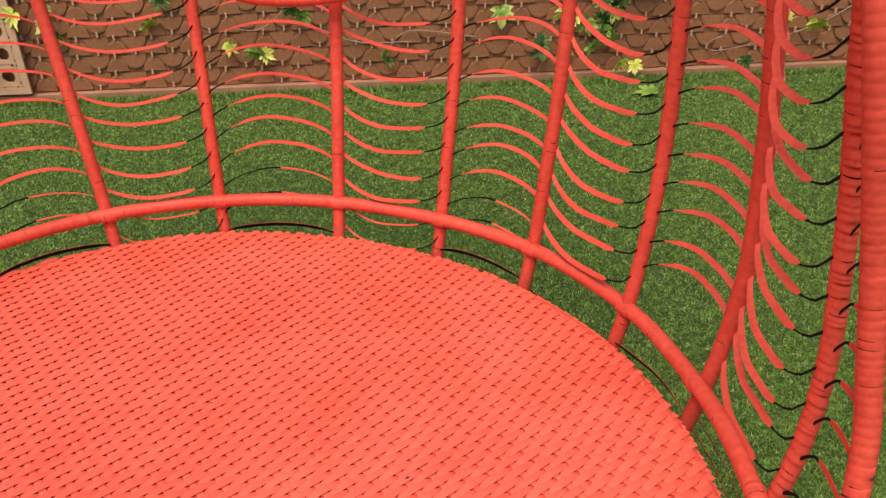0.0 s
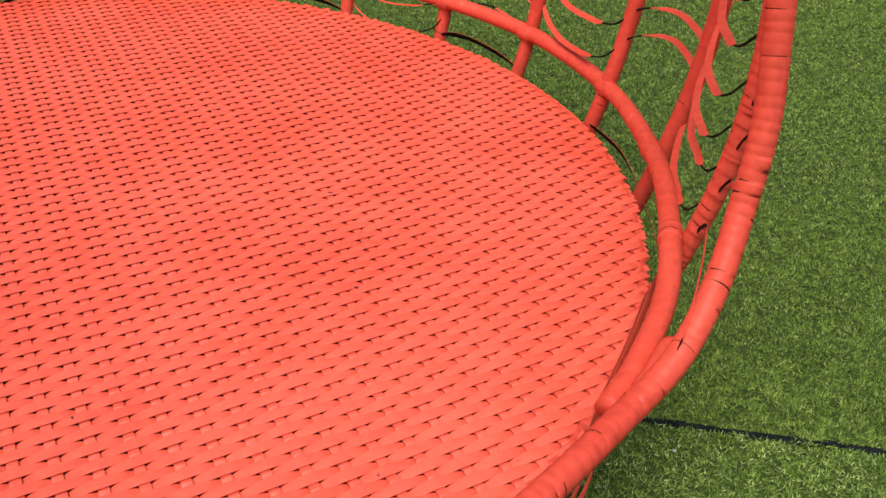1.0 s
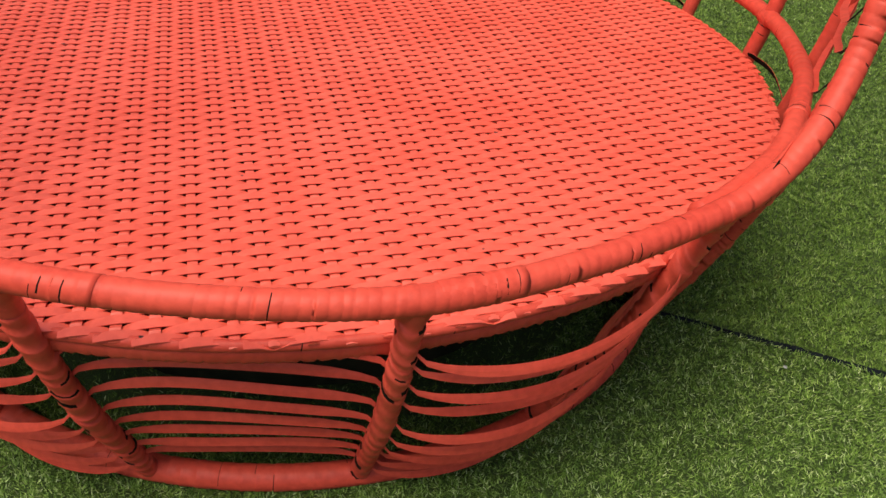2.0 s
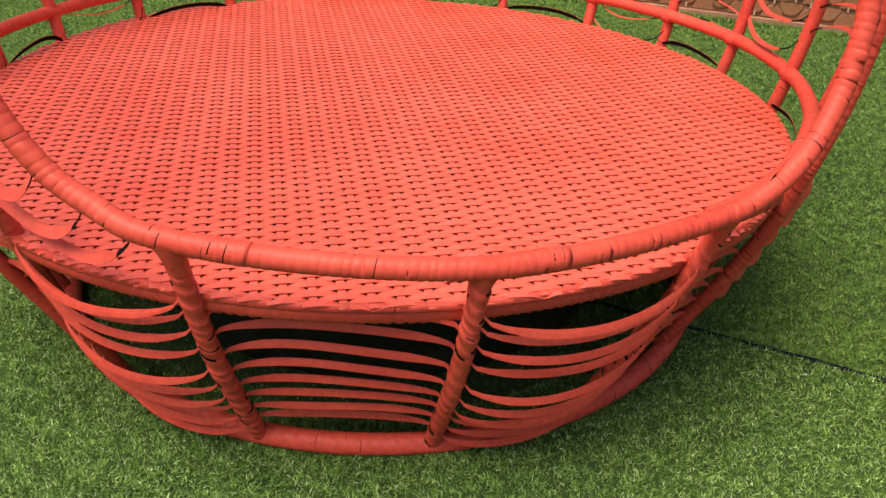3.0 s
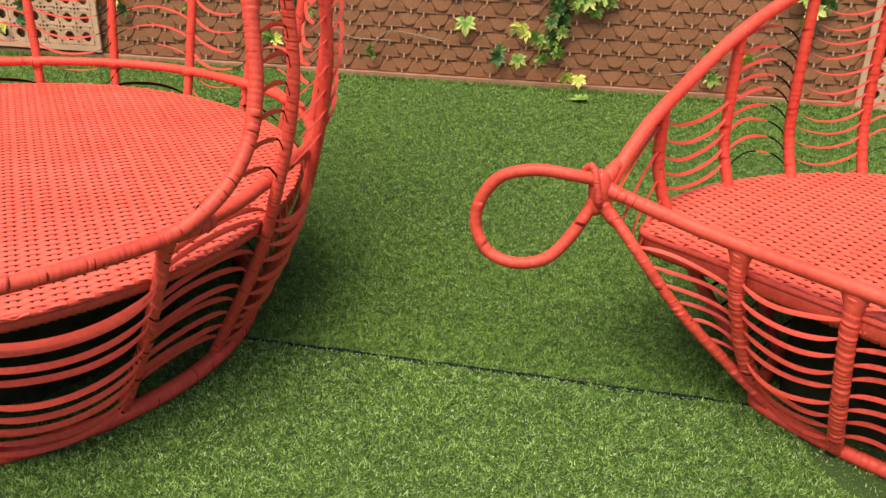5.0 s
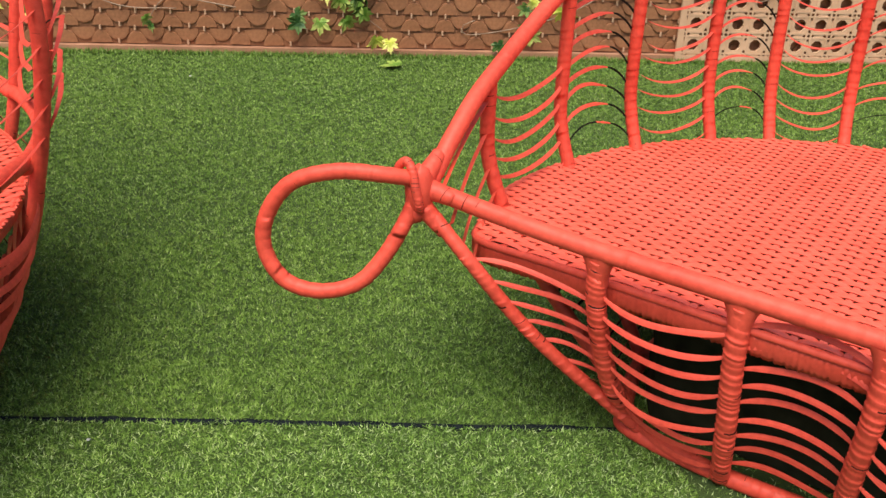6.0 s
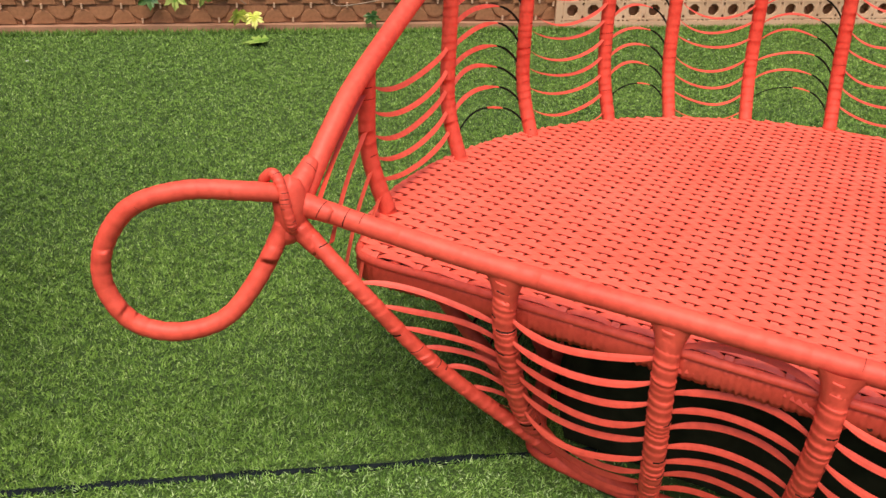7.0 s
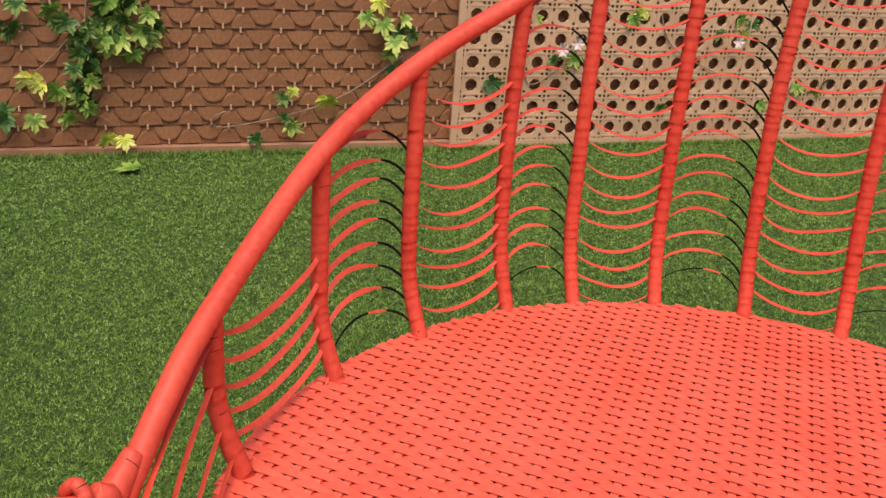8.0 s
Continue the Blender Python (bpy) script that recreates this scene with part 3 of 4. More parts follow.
def strips(bed, ribs, flats, rows, sign0, rise, bow, width, bare_posts, inner_bare, seed, closed, bare_span=(0.19, 0.19), tilt=None, soft_gaps=(), dark_rows=0.0, skip=(), power=0.85, high=None, pass_by=0.0, gain=None, climb=None, drop=0.0, slim=1.0):
    """Flat strands woven in and out of the ribs, one strand a row. tilt: degrees, gap by gap, by which a strand leans inwards. pass_by: how far inside the bare posts and outside the others it passes."""
    rng = np.random.RandomState(seed)
    n = len(ribs)
    tops = [r[-1][2] for r in ribs]
    feet = [r[0][2] for r in ribs]
    for z0 in rows:
        runs, run = [], []
        for g in range(n if closed else n - 1):
            h = (g + 1) % n
            if z0 + 0.02 < min(tops[g], tops[h]) and not (g in skip and (inner_bare or z0 < dark_rows)) and not (high and z0 > high[0] and g not in high[1]) and z0 > max(feet[g], feet[h]) + 0.01:
                run.append(g)
            elif run:
                runs.append(run)
                run = []
        if run:
            runs.append(run)
        for run in runs:
            C, W, T, ids = [], [], [], []
            for g in run:
                h = (g + 1) % n
                dz0, dz1 = rng.normal(0, 0.0022, 2)
                za, zb = [z0 + c for c in (climb or {}).get(g, (0, 0))]
                a, b = rib_at(ribs[g], za), rib_at(ribs[h], zb)
                up_a, up_b = rib_at(ribs[g], za + 0.03), rib_at(ribs[h], zb + 0.03)
                chord = np.linalg.norm(b - a)
                along = (b - a) / chord
                out = np.array([along[1], -along[0], 0.0])
                mid = (a + b) / 2
                if out @ np.array([mid[0], mid[1], 0]) < 0:
                    out = -out
                s = sign0 * (1 if g % 2 == 0 else -1)
                swell = 0.0 if flats[g] else chord * chord / (8 * 0.85)
                k = s * rng.uniform(0.85, 1.15) * (gain or {}).get(g, 1.0) * (0.55 if g in soft_gaps else 1.0) * min(1.0, max(0.75, (z0 - 0.02) / 0.15))
                ka = bow * k
                steps = 20
                for q in range(steps + (1 if g == run[-1] else 0)):
                    t = q / steps
                    base = a * (1 - t) + b * t
                    wave = math.sin(math.pi * t) ** power
                    off = ka * wave + swell * math.sin(math.pi * t)
                    off += pass_by * ((-1 if g in bare_posts else 1.15) * max(0, 1 - t / 0.4) + (-1 if h in bare_posts else 1.15) * max(0, (t - 0.6) / 0.4))
                    p = base + out * off + np.array([0, 0, (rise * k + dz0) * wave + dz1 * math.sin(2 * math.pi * t)])
                    if g in bare_posts:
                        p[2] -= drop * max(0, 1 - t / 0.3) ** 2
                    lean = (up_a - a) * (1 - t) + (up_b - b) * t
                    upright = lean / np.linalg.norm(lean)
                    lean = lean / np.linalg.norm(lean) * math.cos(radians(tilt[g])) - out * math.sin(radians(tilt[g]))
                    lean = lean / np.linalg.norm(lean)
                    slope = ka * math.cos(math.pi * t) * 3.6 / chord
                    nrm = out - along * slope
                    nrm -= lean * (nrm @ lean)
                    C.append(p)
                    W.append(lean * (0.45 if z0 < dark_rows else 1.0) * ((0.4 if inner_bare else 0.7) + (0.6 if inner_bare else 0.3) * min(1, min(t, 1 - t) / 0.2)))
                    lo, hi = bare_span
                    T.append(nrm / np.linalg.norm(nrm))
                    near = (g in bare_posts and t < lo) or (h in bare_posts and t > 1 - hi)
                    if g in bare_posts and t < lo * 1.5:
                        W[-1] = (upright if t < lo else lean) * claw(t / lo) * slim
                    elif h in bare_posts and 1 - t < hi * 1.5:
                        W[-1] = (upright if 1 - t < hi else lean) * claw((1 - t) / hi) * slim
                    if near or (z0 < dark_rows and s > 0 and t > 0.45):
                        ids.append(1)
                    elif inner_bare:
                        ids.append([1, 1, 0, 0, 0, 1])
                    else:
                        ids.append(0)
            part("strip", band("strip", C, W, T, width, 0.0016, [RED, BARE], ids, False), bed)


def span(outline, at, axis):
    """Where the line that runs along one axis, at a distance from the other, enters and leaves an outline."""
    o = np.asarray(outline)
    a, b = o, np.roll(o, -1, 0)
    k = 1 - axis
    cross = (a[:, k] - at) * (b[:, k] - at) < 0
    t = (at - a[cross, k]) / (b[cross, k] - a[cross, k])
    hits = a[cross, axis] + t * (b[cross, axis] - a[cross, axis])
    return (hits.min(), hits.max()) if len(hits) > 1 else (0.0, 0.0)


def weave(seat, e1, e2, outline, z):
    """Plain weave inside an outline of (u, v): wide flat wefts along e1, close together over round stakes along e2."""
    W, H = 0.039, 0.013
    E1, E2 = np.array([*e1, 0]), np.array([*e2, 0])
    Z = np.array([0, 0, 1.0])
    o = np.asarray(outline)
    for k in range(int(math.ceil(o[:, 1].min() / H)), int(o[:, 1].max() / H) + 1):
        v = k * H
        u0, u1 = span(o, v, 0)
        if u1 - u0 < 0.06:
            continue
        # a weft dips under every second stake and swells over the ones between
        marks = []
        for q in range(int(math.floor(u0 / W)) - 1, int(u1 / W) + 2):
            steps = (-0.016, -0.0115, -0.0075, 0.0, 0.0075, 0.0115, 0.016) if (q + k) % 2 else (-0.009, 0.0, 0.009)
            marks += [q * W + d for d in steps]
        u = np.array([u0] + [x for x in sorted(marks) if u0 + 0.002 < x < u1 - 0.002] + [u1])
        near = np.abs((u / W + k) % 2 - 1) * W
        zz = z - 0.0062 * np.exp(-(near / 0.0112) ** 2) + 0.0016 * np.exp(-((near - W) / 0.011) ** 2)
        wide = 0.0134 + 0.0026 * np.exp(-((near - W) / 0.010) ** 2) - 0.0014 * np.exp(-(near / 0.0110) ** 2)
        C = u[:, None] * E1 + v * E2 + zz[:, None] * Z
        n = len(u)
        part("strand", band("strand", C, E2[None] * wide[:, None], np.repeat(Z[None], n, 0), 1.0, 0.0022, SEAT), seat)
    for j in range(int(math.ceil(o[:, 0].min() / W)), int(o[:, 0].max() / W) + 1):
        v0, v1 = span(o, j * W, 1)
        if v1 - v0 < 0.06:
            continue
        v = np.linspace(v0, v1, int((v1 - v0) / (H / 2)) + 1)
        zz = z - 0.0022 - 0.0024 * np.cos(math.pi * v / H + math.pi * j)
        C = j * W * E1 + v[:, None] * E2 + zz[:, None] * Z
        n = len(v)
        part("strand", band("strand", C, np.repeat(E1[None], n, 0), np.repeat(Z[None], n, 0), 0.0118, 0.0034, SEAT), seat)


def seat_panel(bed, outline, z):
    """The seat board that carries the weave, dark red for shade in its holes."""
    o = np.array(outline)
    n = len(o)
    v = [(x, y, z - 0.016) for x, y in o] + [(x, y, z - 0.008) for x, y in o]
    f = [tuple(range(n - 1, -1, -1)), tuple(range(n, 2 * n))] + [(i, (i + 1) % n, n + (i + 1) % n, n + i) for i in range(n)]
    return part("seat", mesh_of("seat", v, f, HOLE_SHADE, smooth=False), bed, "woven coral-red seat over a board darkened for shade")


def shade_drum(bed, outline, top):
    """Dark drum added below the seat for the shade there: uprights and close courses."""
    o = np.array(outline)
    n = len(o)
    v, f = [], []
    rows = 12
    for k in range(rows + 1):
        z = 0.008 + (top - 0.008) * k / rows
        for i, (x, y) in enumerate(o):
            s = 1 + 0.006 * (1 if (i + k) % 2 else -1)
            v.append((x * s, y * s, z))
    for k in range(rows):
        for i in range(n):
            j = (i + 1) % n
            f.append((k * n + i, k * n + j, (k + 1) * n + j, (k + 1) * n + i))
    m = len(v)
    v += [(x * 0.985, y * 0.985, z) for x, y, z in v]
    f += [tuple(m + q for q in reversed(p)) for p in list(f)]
    part("skirt", mesh_of("skirt", v, f, UNDER_SHADE), bed, "dark drum added under the seat to stand for shade")


def apron(name, edge, drop, mat, seed, rough=1.0):
    """A flat band of upright turns of strand, hung below the edge of a seat."""
    rng = np.random.RandomState(seed)
    path = smooth_path(edge, 0.0045, True)
    n = len(path)
    out = path - path.mean(0)
    tan = np.roll(path, -1, 0) - np.roll(path, 1, 0)
    nrm = np.stack([tan[:, 1], -tan[:, 0], np.zeros(n)], 1)
    nrm /= np.linalg.norm(nrm, axis=1)[:, None]
    nrm *= np.sign((nrm * out).sum(1))[:, None]
    ridge = np.where(np.arange(n) % 2 == 0, 0.0020, -0.0014) + rng.uniform(-0.0009, 0.0009, n)
    ridge *= rough
    shape = ((-0.030, -0.003), (-0.006, -0.001), (0.0015, -0.004), (0.0030, -0.011), (0.0020, -drop * 0.75), (-0.004, -drop), (-0.030, -drop + 0.002))
    v = [path[i] + nrm[i] * (o + ridge[i]) + np.array([0, 0, d + 0.0012 * math.sin(i * 1.7)]) for o, d in shape for i in range(n)]
    f = []
    m = len(shape)
    for k in range(m):
        l = (k + 1) % m
        f += [(l * n + i, l * n + (i + 1) % n, k * n + (i + 1) % n, k * n + i) for i in range(n)]
    me = mesh_of(name, v, f, mat)
    bm = bmesh.new()
    bm.from_mesh(me)
    bmesh.ops.recalc_face_normals(bm, faces=bm.faces)
    bm.to_mesh(me)
    bm.free()
    return me


def flare(name, top, below, along, r0, r1, mat, seed):
    """The foot of a rim joint: a wrapped sleeve on the post, spreading along the rim as it meets it."""
    rng = np.random.RandomState(seed)
    top, ax = np.array(top, float), np.array(below, float) - np.array(top, float)
    ax /= np.linalg.norm(ax)
    al = np.array([*along, 0.0])
    side = np.cross(al, ax)
    side /= np.linalg.norm(side)
    v, f = [], []
    n, m = 13, 16
    for i in range(n):
        t = i / (n - 1)
        wide = r0 + (r1 - r0) * (1 - t) ** 2.2
        deep = (0.0150 + (r0 - 0.0150) * min(1, t * 1.6)) * (1 + 0.025 * (i % 2) + rng.uniform(-0.01, 0.01))
        for k in range(m):
            a = 2 * math.pi * k / m
            v.append(top + ax * (0.058 * t + 0.004 * math.sin(a + 1.0) * t) + al * wide * math.cos(a) + side * deep * math.sin(a))
    for i in range(n - 1):
        for k in range(m):
            l = (k + 1) % m
            f.append((i * m + k, i * m + l, (i + 1) * m + l, (i + 1) * m + k))
    me = mesh_of(name, v, f, mat)
    bm = bmesh.new()
    bm.from_mesh(me)
    bmesh.ops.recalc_face_normals(bm, faces=bm.faces)
    bm.to_mesh(me)
    bm.free()
    return me


def lump(name, at, size, mat, seed, turn=0.0):
    """An uneven rounded knot."""
    rng = np.random.RandomState(seed)
    ph = rng.uniform(0, 6, 6)
    v, f = [], []
    n, m = 14, 18
    for i in range(n + 1):
        for k in range(m):
            th, a = math.pi * i / n, 2 * math.pi * k / m
            s = 1 + 0.03 * math.sin(9 * th + ph[0]) + 0.03 * math.sin(2 * a + 3 * th + ph[1]) + 0.02 * math.sin(5 * a - 4 * th + ph[2])
            x, y = size[0] * s * math.sin(th) * math.cos(a), size[1] * s * math.sin(th) * math.sin(a)
            ct, st = math.cos(radians(turn)), math.sin(radians(turn))
            v.append((at[0] + x * ct - y * st, at[1] + x * st + y * ct, at[2] - size[2] * s * math.cos(th)))
    for i in range(n):
        for k in range(m):
            l = (k + 1) % m
            f.append((i * m + k, i * m + l, (i + 1) * m + l, (i + 1) * m + k))
    return mesh_of(name, v, f, mat)


def build_round_bed():
    cx, cy = 0.045, 2.52
    bed = thing("daybed", (cx, cy, 0), "round coral-red wicker daybed with a high slatted back on turf", "daybed", "wicker daybeds")
    FRONT = -57.0

    def r1(z, a):
        base = np.interp(z, [0, 0.1, 0.23, 0.338, 0.374, 0.43, 0.5, 0.57, 0.7, 0.9, 1.05, 1.2, 1.35, 1.5], [0.69, 0.742, 0.812, 0.858, 0.870, 0.886, 0.902, 0.918, 0.940, 0.952, 0.95, 0.945, 0.93, 0.90])
        d = abs((a - (FRONT + 180) + 180) % 360 - 180)
        s = min(1, max(0, (d - 78) / 42))
        s = s * s * (3 - 2 * s)
        lean = 0.12 + 0.22 * max(0, 1 - d / 45)
        return base + max(0, z - 0.65) * (lean * (1 - s) - 0.09 * s)

    # the rim on its two sides: degrees from the front, radius, height
    rim_one = [(0, 0.928, 0.495), (11.6, 0.918, 0.493), (24.1, 0.919, 0.500), (29.1, 0.936, 0.530), (33.7, 0.943, 0.578), (37.2, 0.944, 0.645), (38.9, 0.944, 0.730), (40.1, 0.931, 0.824), (41.1, 0.908, 0.968), (40.9, 0.873, 1.129), (41.8, 0.846, 1.261), (46.6, 0.832, 1.367), (60, 0.842, 1.44), (90, 0.90, 1.50), (135, 0.99, 1.53), (180, 1.0, 1.54)]
    rim_two = [(13.1, 0.918, 0.501), (25.2, 0.913, 0.512), (30, 0.913, 0.538), (34.4, 0.919, 0.582), (38.1, 0.930, 0.669), (40.2, 0.928, 0.771), (40.3, 0.916, 0.863), (39.7, 0.893, 1.00), (39.1, 0.841, 1.15), (40.4, 0.808, 1.27), (45.9, 0.80, 1.37), (60, 0.82, 1.44), (90, 0.90, 1.50), (135, 0.99, 1.53)]

    def rim_at(a):
        """Radius and height of the low front of the rim."""
        d = (a - FRONT + 180) % 360 - 180
        low = [(-q[0], q[1], q[2]) for q in rim_two[1::-1]] + rim_one[:3]
        return [float(np.interp(d, [q[0] for q in low], [q[k] for q in low])) for k in (1, 2)]

    def top(a):
        d = abs((a - FRONT + 180) % 360 - 180)
        h = [(p[0], p[2]) for p in rim_one if p[2] < 0.51 or p[2] > 1.3]
        return float(np.interp(d, [p[0] for p in h], [p[1] for p in h]))

    def around(table, a):
        """A value read round the bed from a table of (degrees, value)."""
        return float(np.interp(a % 360, [q[0] for q in table], [q[1] for q in table]))

    ring_r = [(0, 0.870), (10, 0.877), (20, 0.886), (40, 0.893), (60, 0.886), (90, 0.899), (110, 0.910), (160, 0.908), (180, 0.90), (200, 0.894), (258, 0.906), (328, 0.897), (342, 0.886), (350, 0.874), (360, 0.870)]
    seat_r = [(0, 0.855), (20, 0.850), (40, 0.842), (56, 0.838), (73, 0.846), (91, 0.868), (108, 0.882), (127, 0.900), (145, 0.916), (162, 0.914), (180, 0.889), (197, 0.866), (230, 0.868), (303, 0.872), (340, 0.866), (360, 0.855)]
    # posts: degrees at the seat, degrees gained at the foot and at the top, radius gained at the seat
    posts = [(-56.2, -1.0, 0, 0.012), (-32.0, -2.0, 0, 0.002), (-10.5, -0.1, 1.75, -0.008), (7.3, 1.4, 0.8, 0.002), (23.2, 1.8, 1.2, -0.006), (41.2, 1.8, 0.4, 0.006), (56.7, 0.6, -0.4, 0.004), (73.4, 0, -0.2, 0.002), (91.9, -1.0, 0.6, 0.014),
             (108.4, -1.0, 2.8, 0.028), (127.0, -0.5, 4.0, 0.020), (145.6, 0.2, 3.6, 0.020), (163.5, -1.0, 2.2, 0.016), (180.8, 0.6, 0.6, 0.004), (195.5, 0, 0, 0), (208.5, 0, 0, 0), (222.0, 0, 0, 0), (238.0, 0, 0, 0), (256.5, -0.3, -0.4, -0.022), (279.1, -0.6, 0, -0.003)]
    angles = [q[0] for q in posts]
    ribs = []
    for a, da, db, dr in posts:
        t = rim_at(a)[1] if a in (-56.2, -32.0, 279.1) else top(a)
        rib = []
        for z in np.r_[0.02, np.linspace(0.1, t, max(4, int(t / 0.12)))]:
            turn = da * max(0, 1 - z / 0.45) + db * min(1.3, max(0, z - 0.5) / (0.22 if a == -10.5 else 0.7))
            gain = dr * (min(1.0, z / 0.3) if z < 0.5 else max(0.4, 1 - (z - 0.5)))
            if a == -10.5:
                gain = float(np.interp(z, [0.1, 0.3, 0.42, 0.7, 0.95, 1.1], [-0.003, -0.008, 0.001, 0.004, -0.006, -0.014]))
            rib.append((*polar(r1(z, a) + gain, a + turn), z))
        if t < 0.6:
            rib[-1] = (*polar(rim_at(a)[0], a), t)
        ribs.append(rib)
    base = [(*polar(0.694 + 0.014 * max(0, math.cos(radians(a + 8))) ** 2, a), 0.0195) for a in range(0, 360, 10)]
    part("base_ring", tube("base_ring", base, 0.0195, RED, True, 12, 0.024, 0.025, seed=1, slit=0.35), bed)
    rim = [(*polar(r, FRONT + d), z) for d, r, z in rim_one] + [(*polar(r, FRONT - d), z) for d, r, z in rim_two[::-1]]
    part("rim", tube("rim", rim, 0.0155, RED, True, 14, 0.0130, 0.028, seed=2, slit=0.34, slant=1.8, coil=True), bed)
    RING = 0.473
    ring = [(*polar(around(ring_r, a), a), RING + float(np.interp(a, [-32, -10, 0, 12], [0.016, 0.024, 0.021, 0.003]))) for a in [-33, -28, -19] + list(range(-10, 251, 10)) + [258]]
    part("back_ring", tube("back_ring", ring, 0.0150, RED, False, 12, 0.03, 0.012, seed=3), bed)
    for i, r in enumerate(ribs):
        near = i in (0, 1, 2, 18, 19)
        low = i in (0, 1, 19)
        part("post", tube("post", r[::-1] if low else r, 0.0138 if near else TUBE, RED, False, 14 if low else 12, 0.026 if low else 0.0125 if near else 0.017, 0.12 if low else (0.04 if i in (2, 18) else 0.15) if near else 0.022, seed=10 + i, slit=0.85 if low else 0.6 if near else 0.25, slant=7.0 if low else 2.2 if near else 1.0, gap=0.0024 if low else 0.0012, coil=not near), bed)
    # curved rail across the back
    rail = [(*polar(0.93, 92), 1.05), (*polar(0.93, 86), 0.965), (*polar(0.935, 80), 0.945), (*polar(0.94, 74), 0.95), (*polar(0.94, 68), 0.975), (*polar(0.95, 60), 1.06)]
    part("back_rail", tube("back_rail", rail, 0.0135, RED, False, 12, 0.03, 0.015, seed=4), bed)
    # binding where ring and posts cross
    for i, a in enumerate(angles):
        if -20 < a < 255:
            p = polar(around(ring_r, a), a)
            t = np.array([-math.sin(radians(a)), math.cos(radians(a)), 0])
            pts = [np.array([*p, RING + (0.024 if a < 0 else 0.006 if a < 10 else 0)]) + t * s for s in (-0.016, 0, 0.016)]
            part("binding", tube("binding", pts, 0.0162, RED, False, 12, 0.010, 0.03, seed=40 + i), bed)
    for i, a in enumerate((-56.2, -32.0, -80.9)):
        r, z = rim_at(a)
        part("binding", flare("binding", (*polar(r, a), z), (*polar(r1(0.40, a), a), 0.40), polar(1, a + 90), 0.0148, 0.030, RED, 70 + i), bed)
        pts = [(*polar(rim_at(a + s)[0] + 0.0005, a + s), rim_at(a + s)[1]) for s in (1.2, 2.6, 4.0, 5.4, 6.8)]
        part("binding", tube("binding", pts, 0.0160, RED, False, 12, 0.012, 0.018, seed=75 + i, slit=0.75, slant=2.0), bed, "turns of strand lapped round the rim")
    # seat
    e2 = polar(1, FRONT + 180)
    e1 = np.array([e2[1], -e2[0]])
    Z = 0.407
    edge = [polar(around(seat_r, a), a) for a in range(0, 360, 5)]
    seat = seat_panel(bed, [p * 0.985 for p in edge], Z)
    weave(seat, e1, e2, [(p @ e1, p @ e2) for p in edge], Z)
    edge = [np.array([*(p * 0.991), Z - 0.006]) for p in edge]
    part("edge_wrap", tube("edge_wrap", edge, 0.0072, RED, True, 10, 0.020, 0.03, seed=5), seat)
    part("edge_band", apron("edge_band", edge, 0.027, RED, 7, 0.4), seat)
    # frame tube coloured black, set in below the seat edge
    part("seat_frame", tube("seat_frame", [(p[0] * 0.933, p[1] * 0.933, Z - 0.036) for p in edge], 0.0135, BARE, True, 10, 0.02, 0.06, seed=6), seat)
    shade_drum(bed, [polar(0.50, a) for a in range(0, 360, 6)], Z - 0.017)
    n = len(ribs)
    flats = [False] * n
    # the lower strands; the top ones only where no seat edge is in the way
    for rows, gaps, seed in (([0.072, 0.110, 0.145, 0.178, 0.218, 0.262, 0.311, 0.356, 0.392], range(19), 21), ([0.418], (0, 1, 2, 17, 18), 23)):
        strips(bed, ribs, flats, rows, 1, -0.034, 0.014, 0.0130, set(), True, seed, True, gain={0: 1.45, 1: 1.25, 18: 1.5}, tilt=[34] * n, power=0.45, high=(0.38, tuple(gaps)))
    strips(bed, ribs, flats, [0.435 + 0.056 * k for k in range(19)], -1, 0.050, 0.030, 0.0115, {2, 4, 6, 8, 10, 12, 14, 16}, False, 22, True, bare_span=(0.16, 0.16), tilt=[-62 if a < 10 else -55 if a < 28 else 10 if a > 200 else -70 for a in angles], dark_rows=0.50, skip=(0, 1, 2, 3, 4, 17, 18, 19), power=0.52, pass_by=0.013, slim=0.6)
    # end strips, from the last posts to the rim that stands beside them
    for side, post, edge in ((1, ribs[2], rim_one), (-1, ribs[18], rim_two)):
        rz = [(p[2], p[0], p[1]) for p in edge if 0.49 < p[2] < 1.3]
        rows = [0.526 + 0.056 * k for k in range(13)] if side > 0 else [0.521, 0.549, 0.596, 0.655] + [0.711 + 0.056 * k for k in range(10)]
        for z0 in rows:
            d = float(np.interp(z0, [q[0] for q in rz], [q[1] for q in rz]))
            rr = float(np.interp(z0, [q[0] for q in rz], [q[2] for q in rz]))
            hook = side < 0 and z0 < 0.70
            a = rib_at(post, z0 - (0.04 if hook else 0))
            b = np.array([*polar(rr, FRONT + side * d), z0 + (-0.004 if hook else 0.012)])
            out = np.array([*(a[:2] + b[:2]), 0.0])
            out /= np.linalg.norm(out)
            tt = np.linspace(0, 1, 29)
            if hook:
                # sags below the rim and hooks up to it with a bare black end
                C = [a * (1 - t) + b * t + out * 0.016 * math.sin(math.pi * t) + np.array([0, 0, -0.052]) * math.sin(math.pi * t ** 2.2) ** 0.6 for t in tt]
                ids = [1 if t > 0.87 else 0 for t in tt]
                wd = np.repeat((np.array([0, 0, 0.8]) - out * 0.6)[None], 29, 0) * np.interp(tt, [0.80, 0.88, 1.0], [1.0, 0.55, 0.38])[:, None]
            else:
                C = [a * (1 - t) + b * t - np.array([*(out[:2] * 0.006), 0.034 if side > 0 else 0.0]) * max(0, 1 - t / 0.2) ** 1.3 + (out * 0.008 + np.array([0, 0, 0.034])) * math.sin(math.pi * t) ** 0.55 for t in tt]
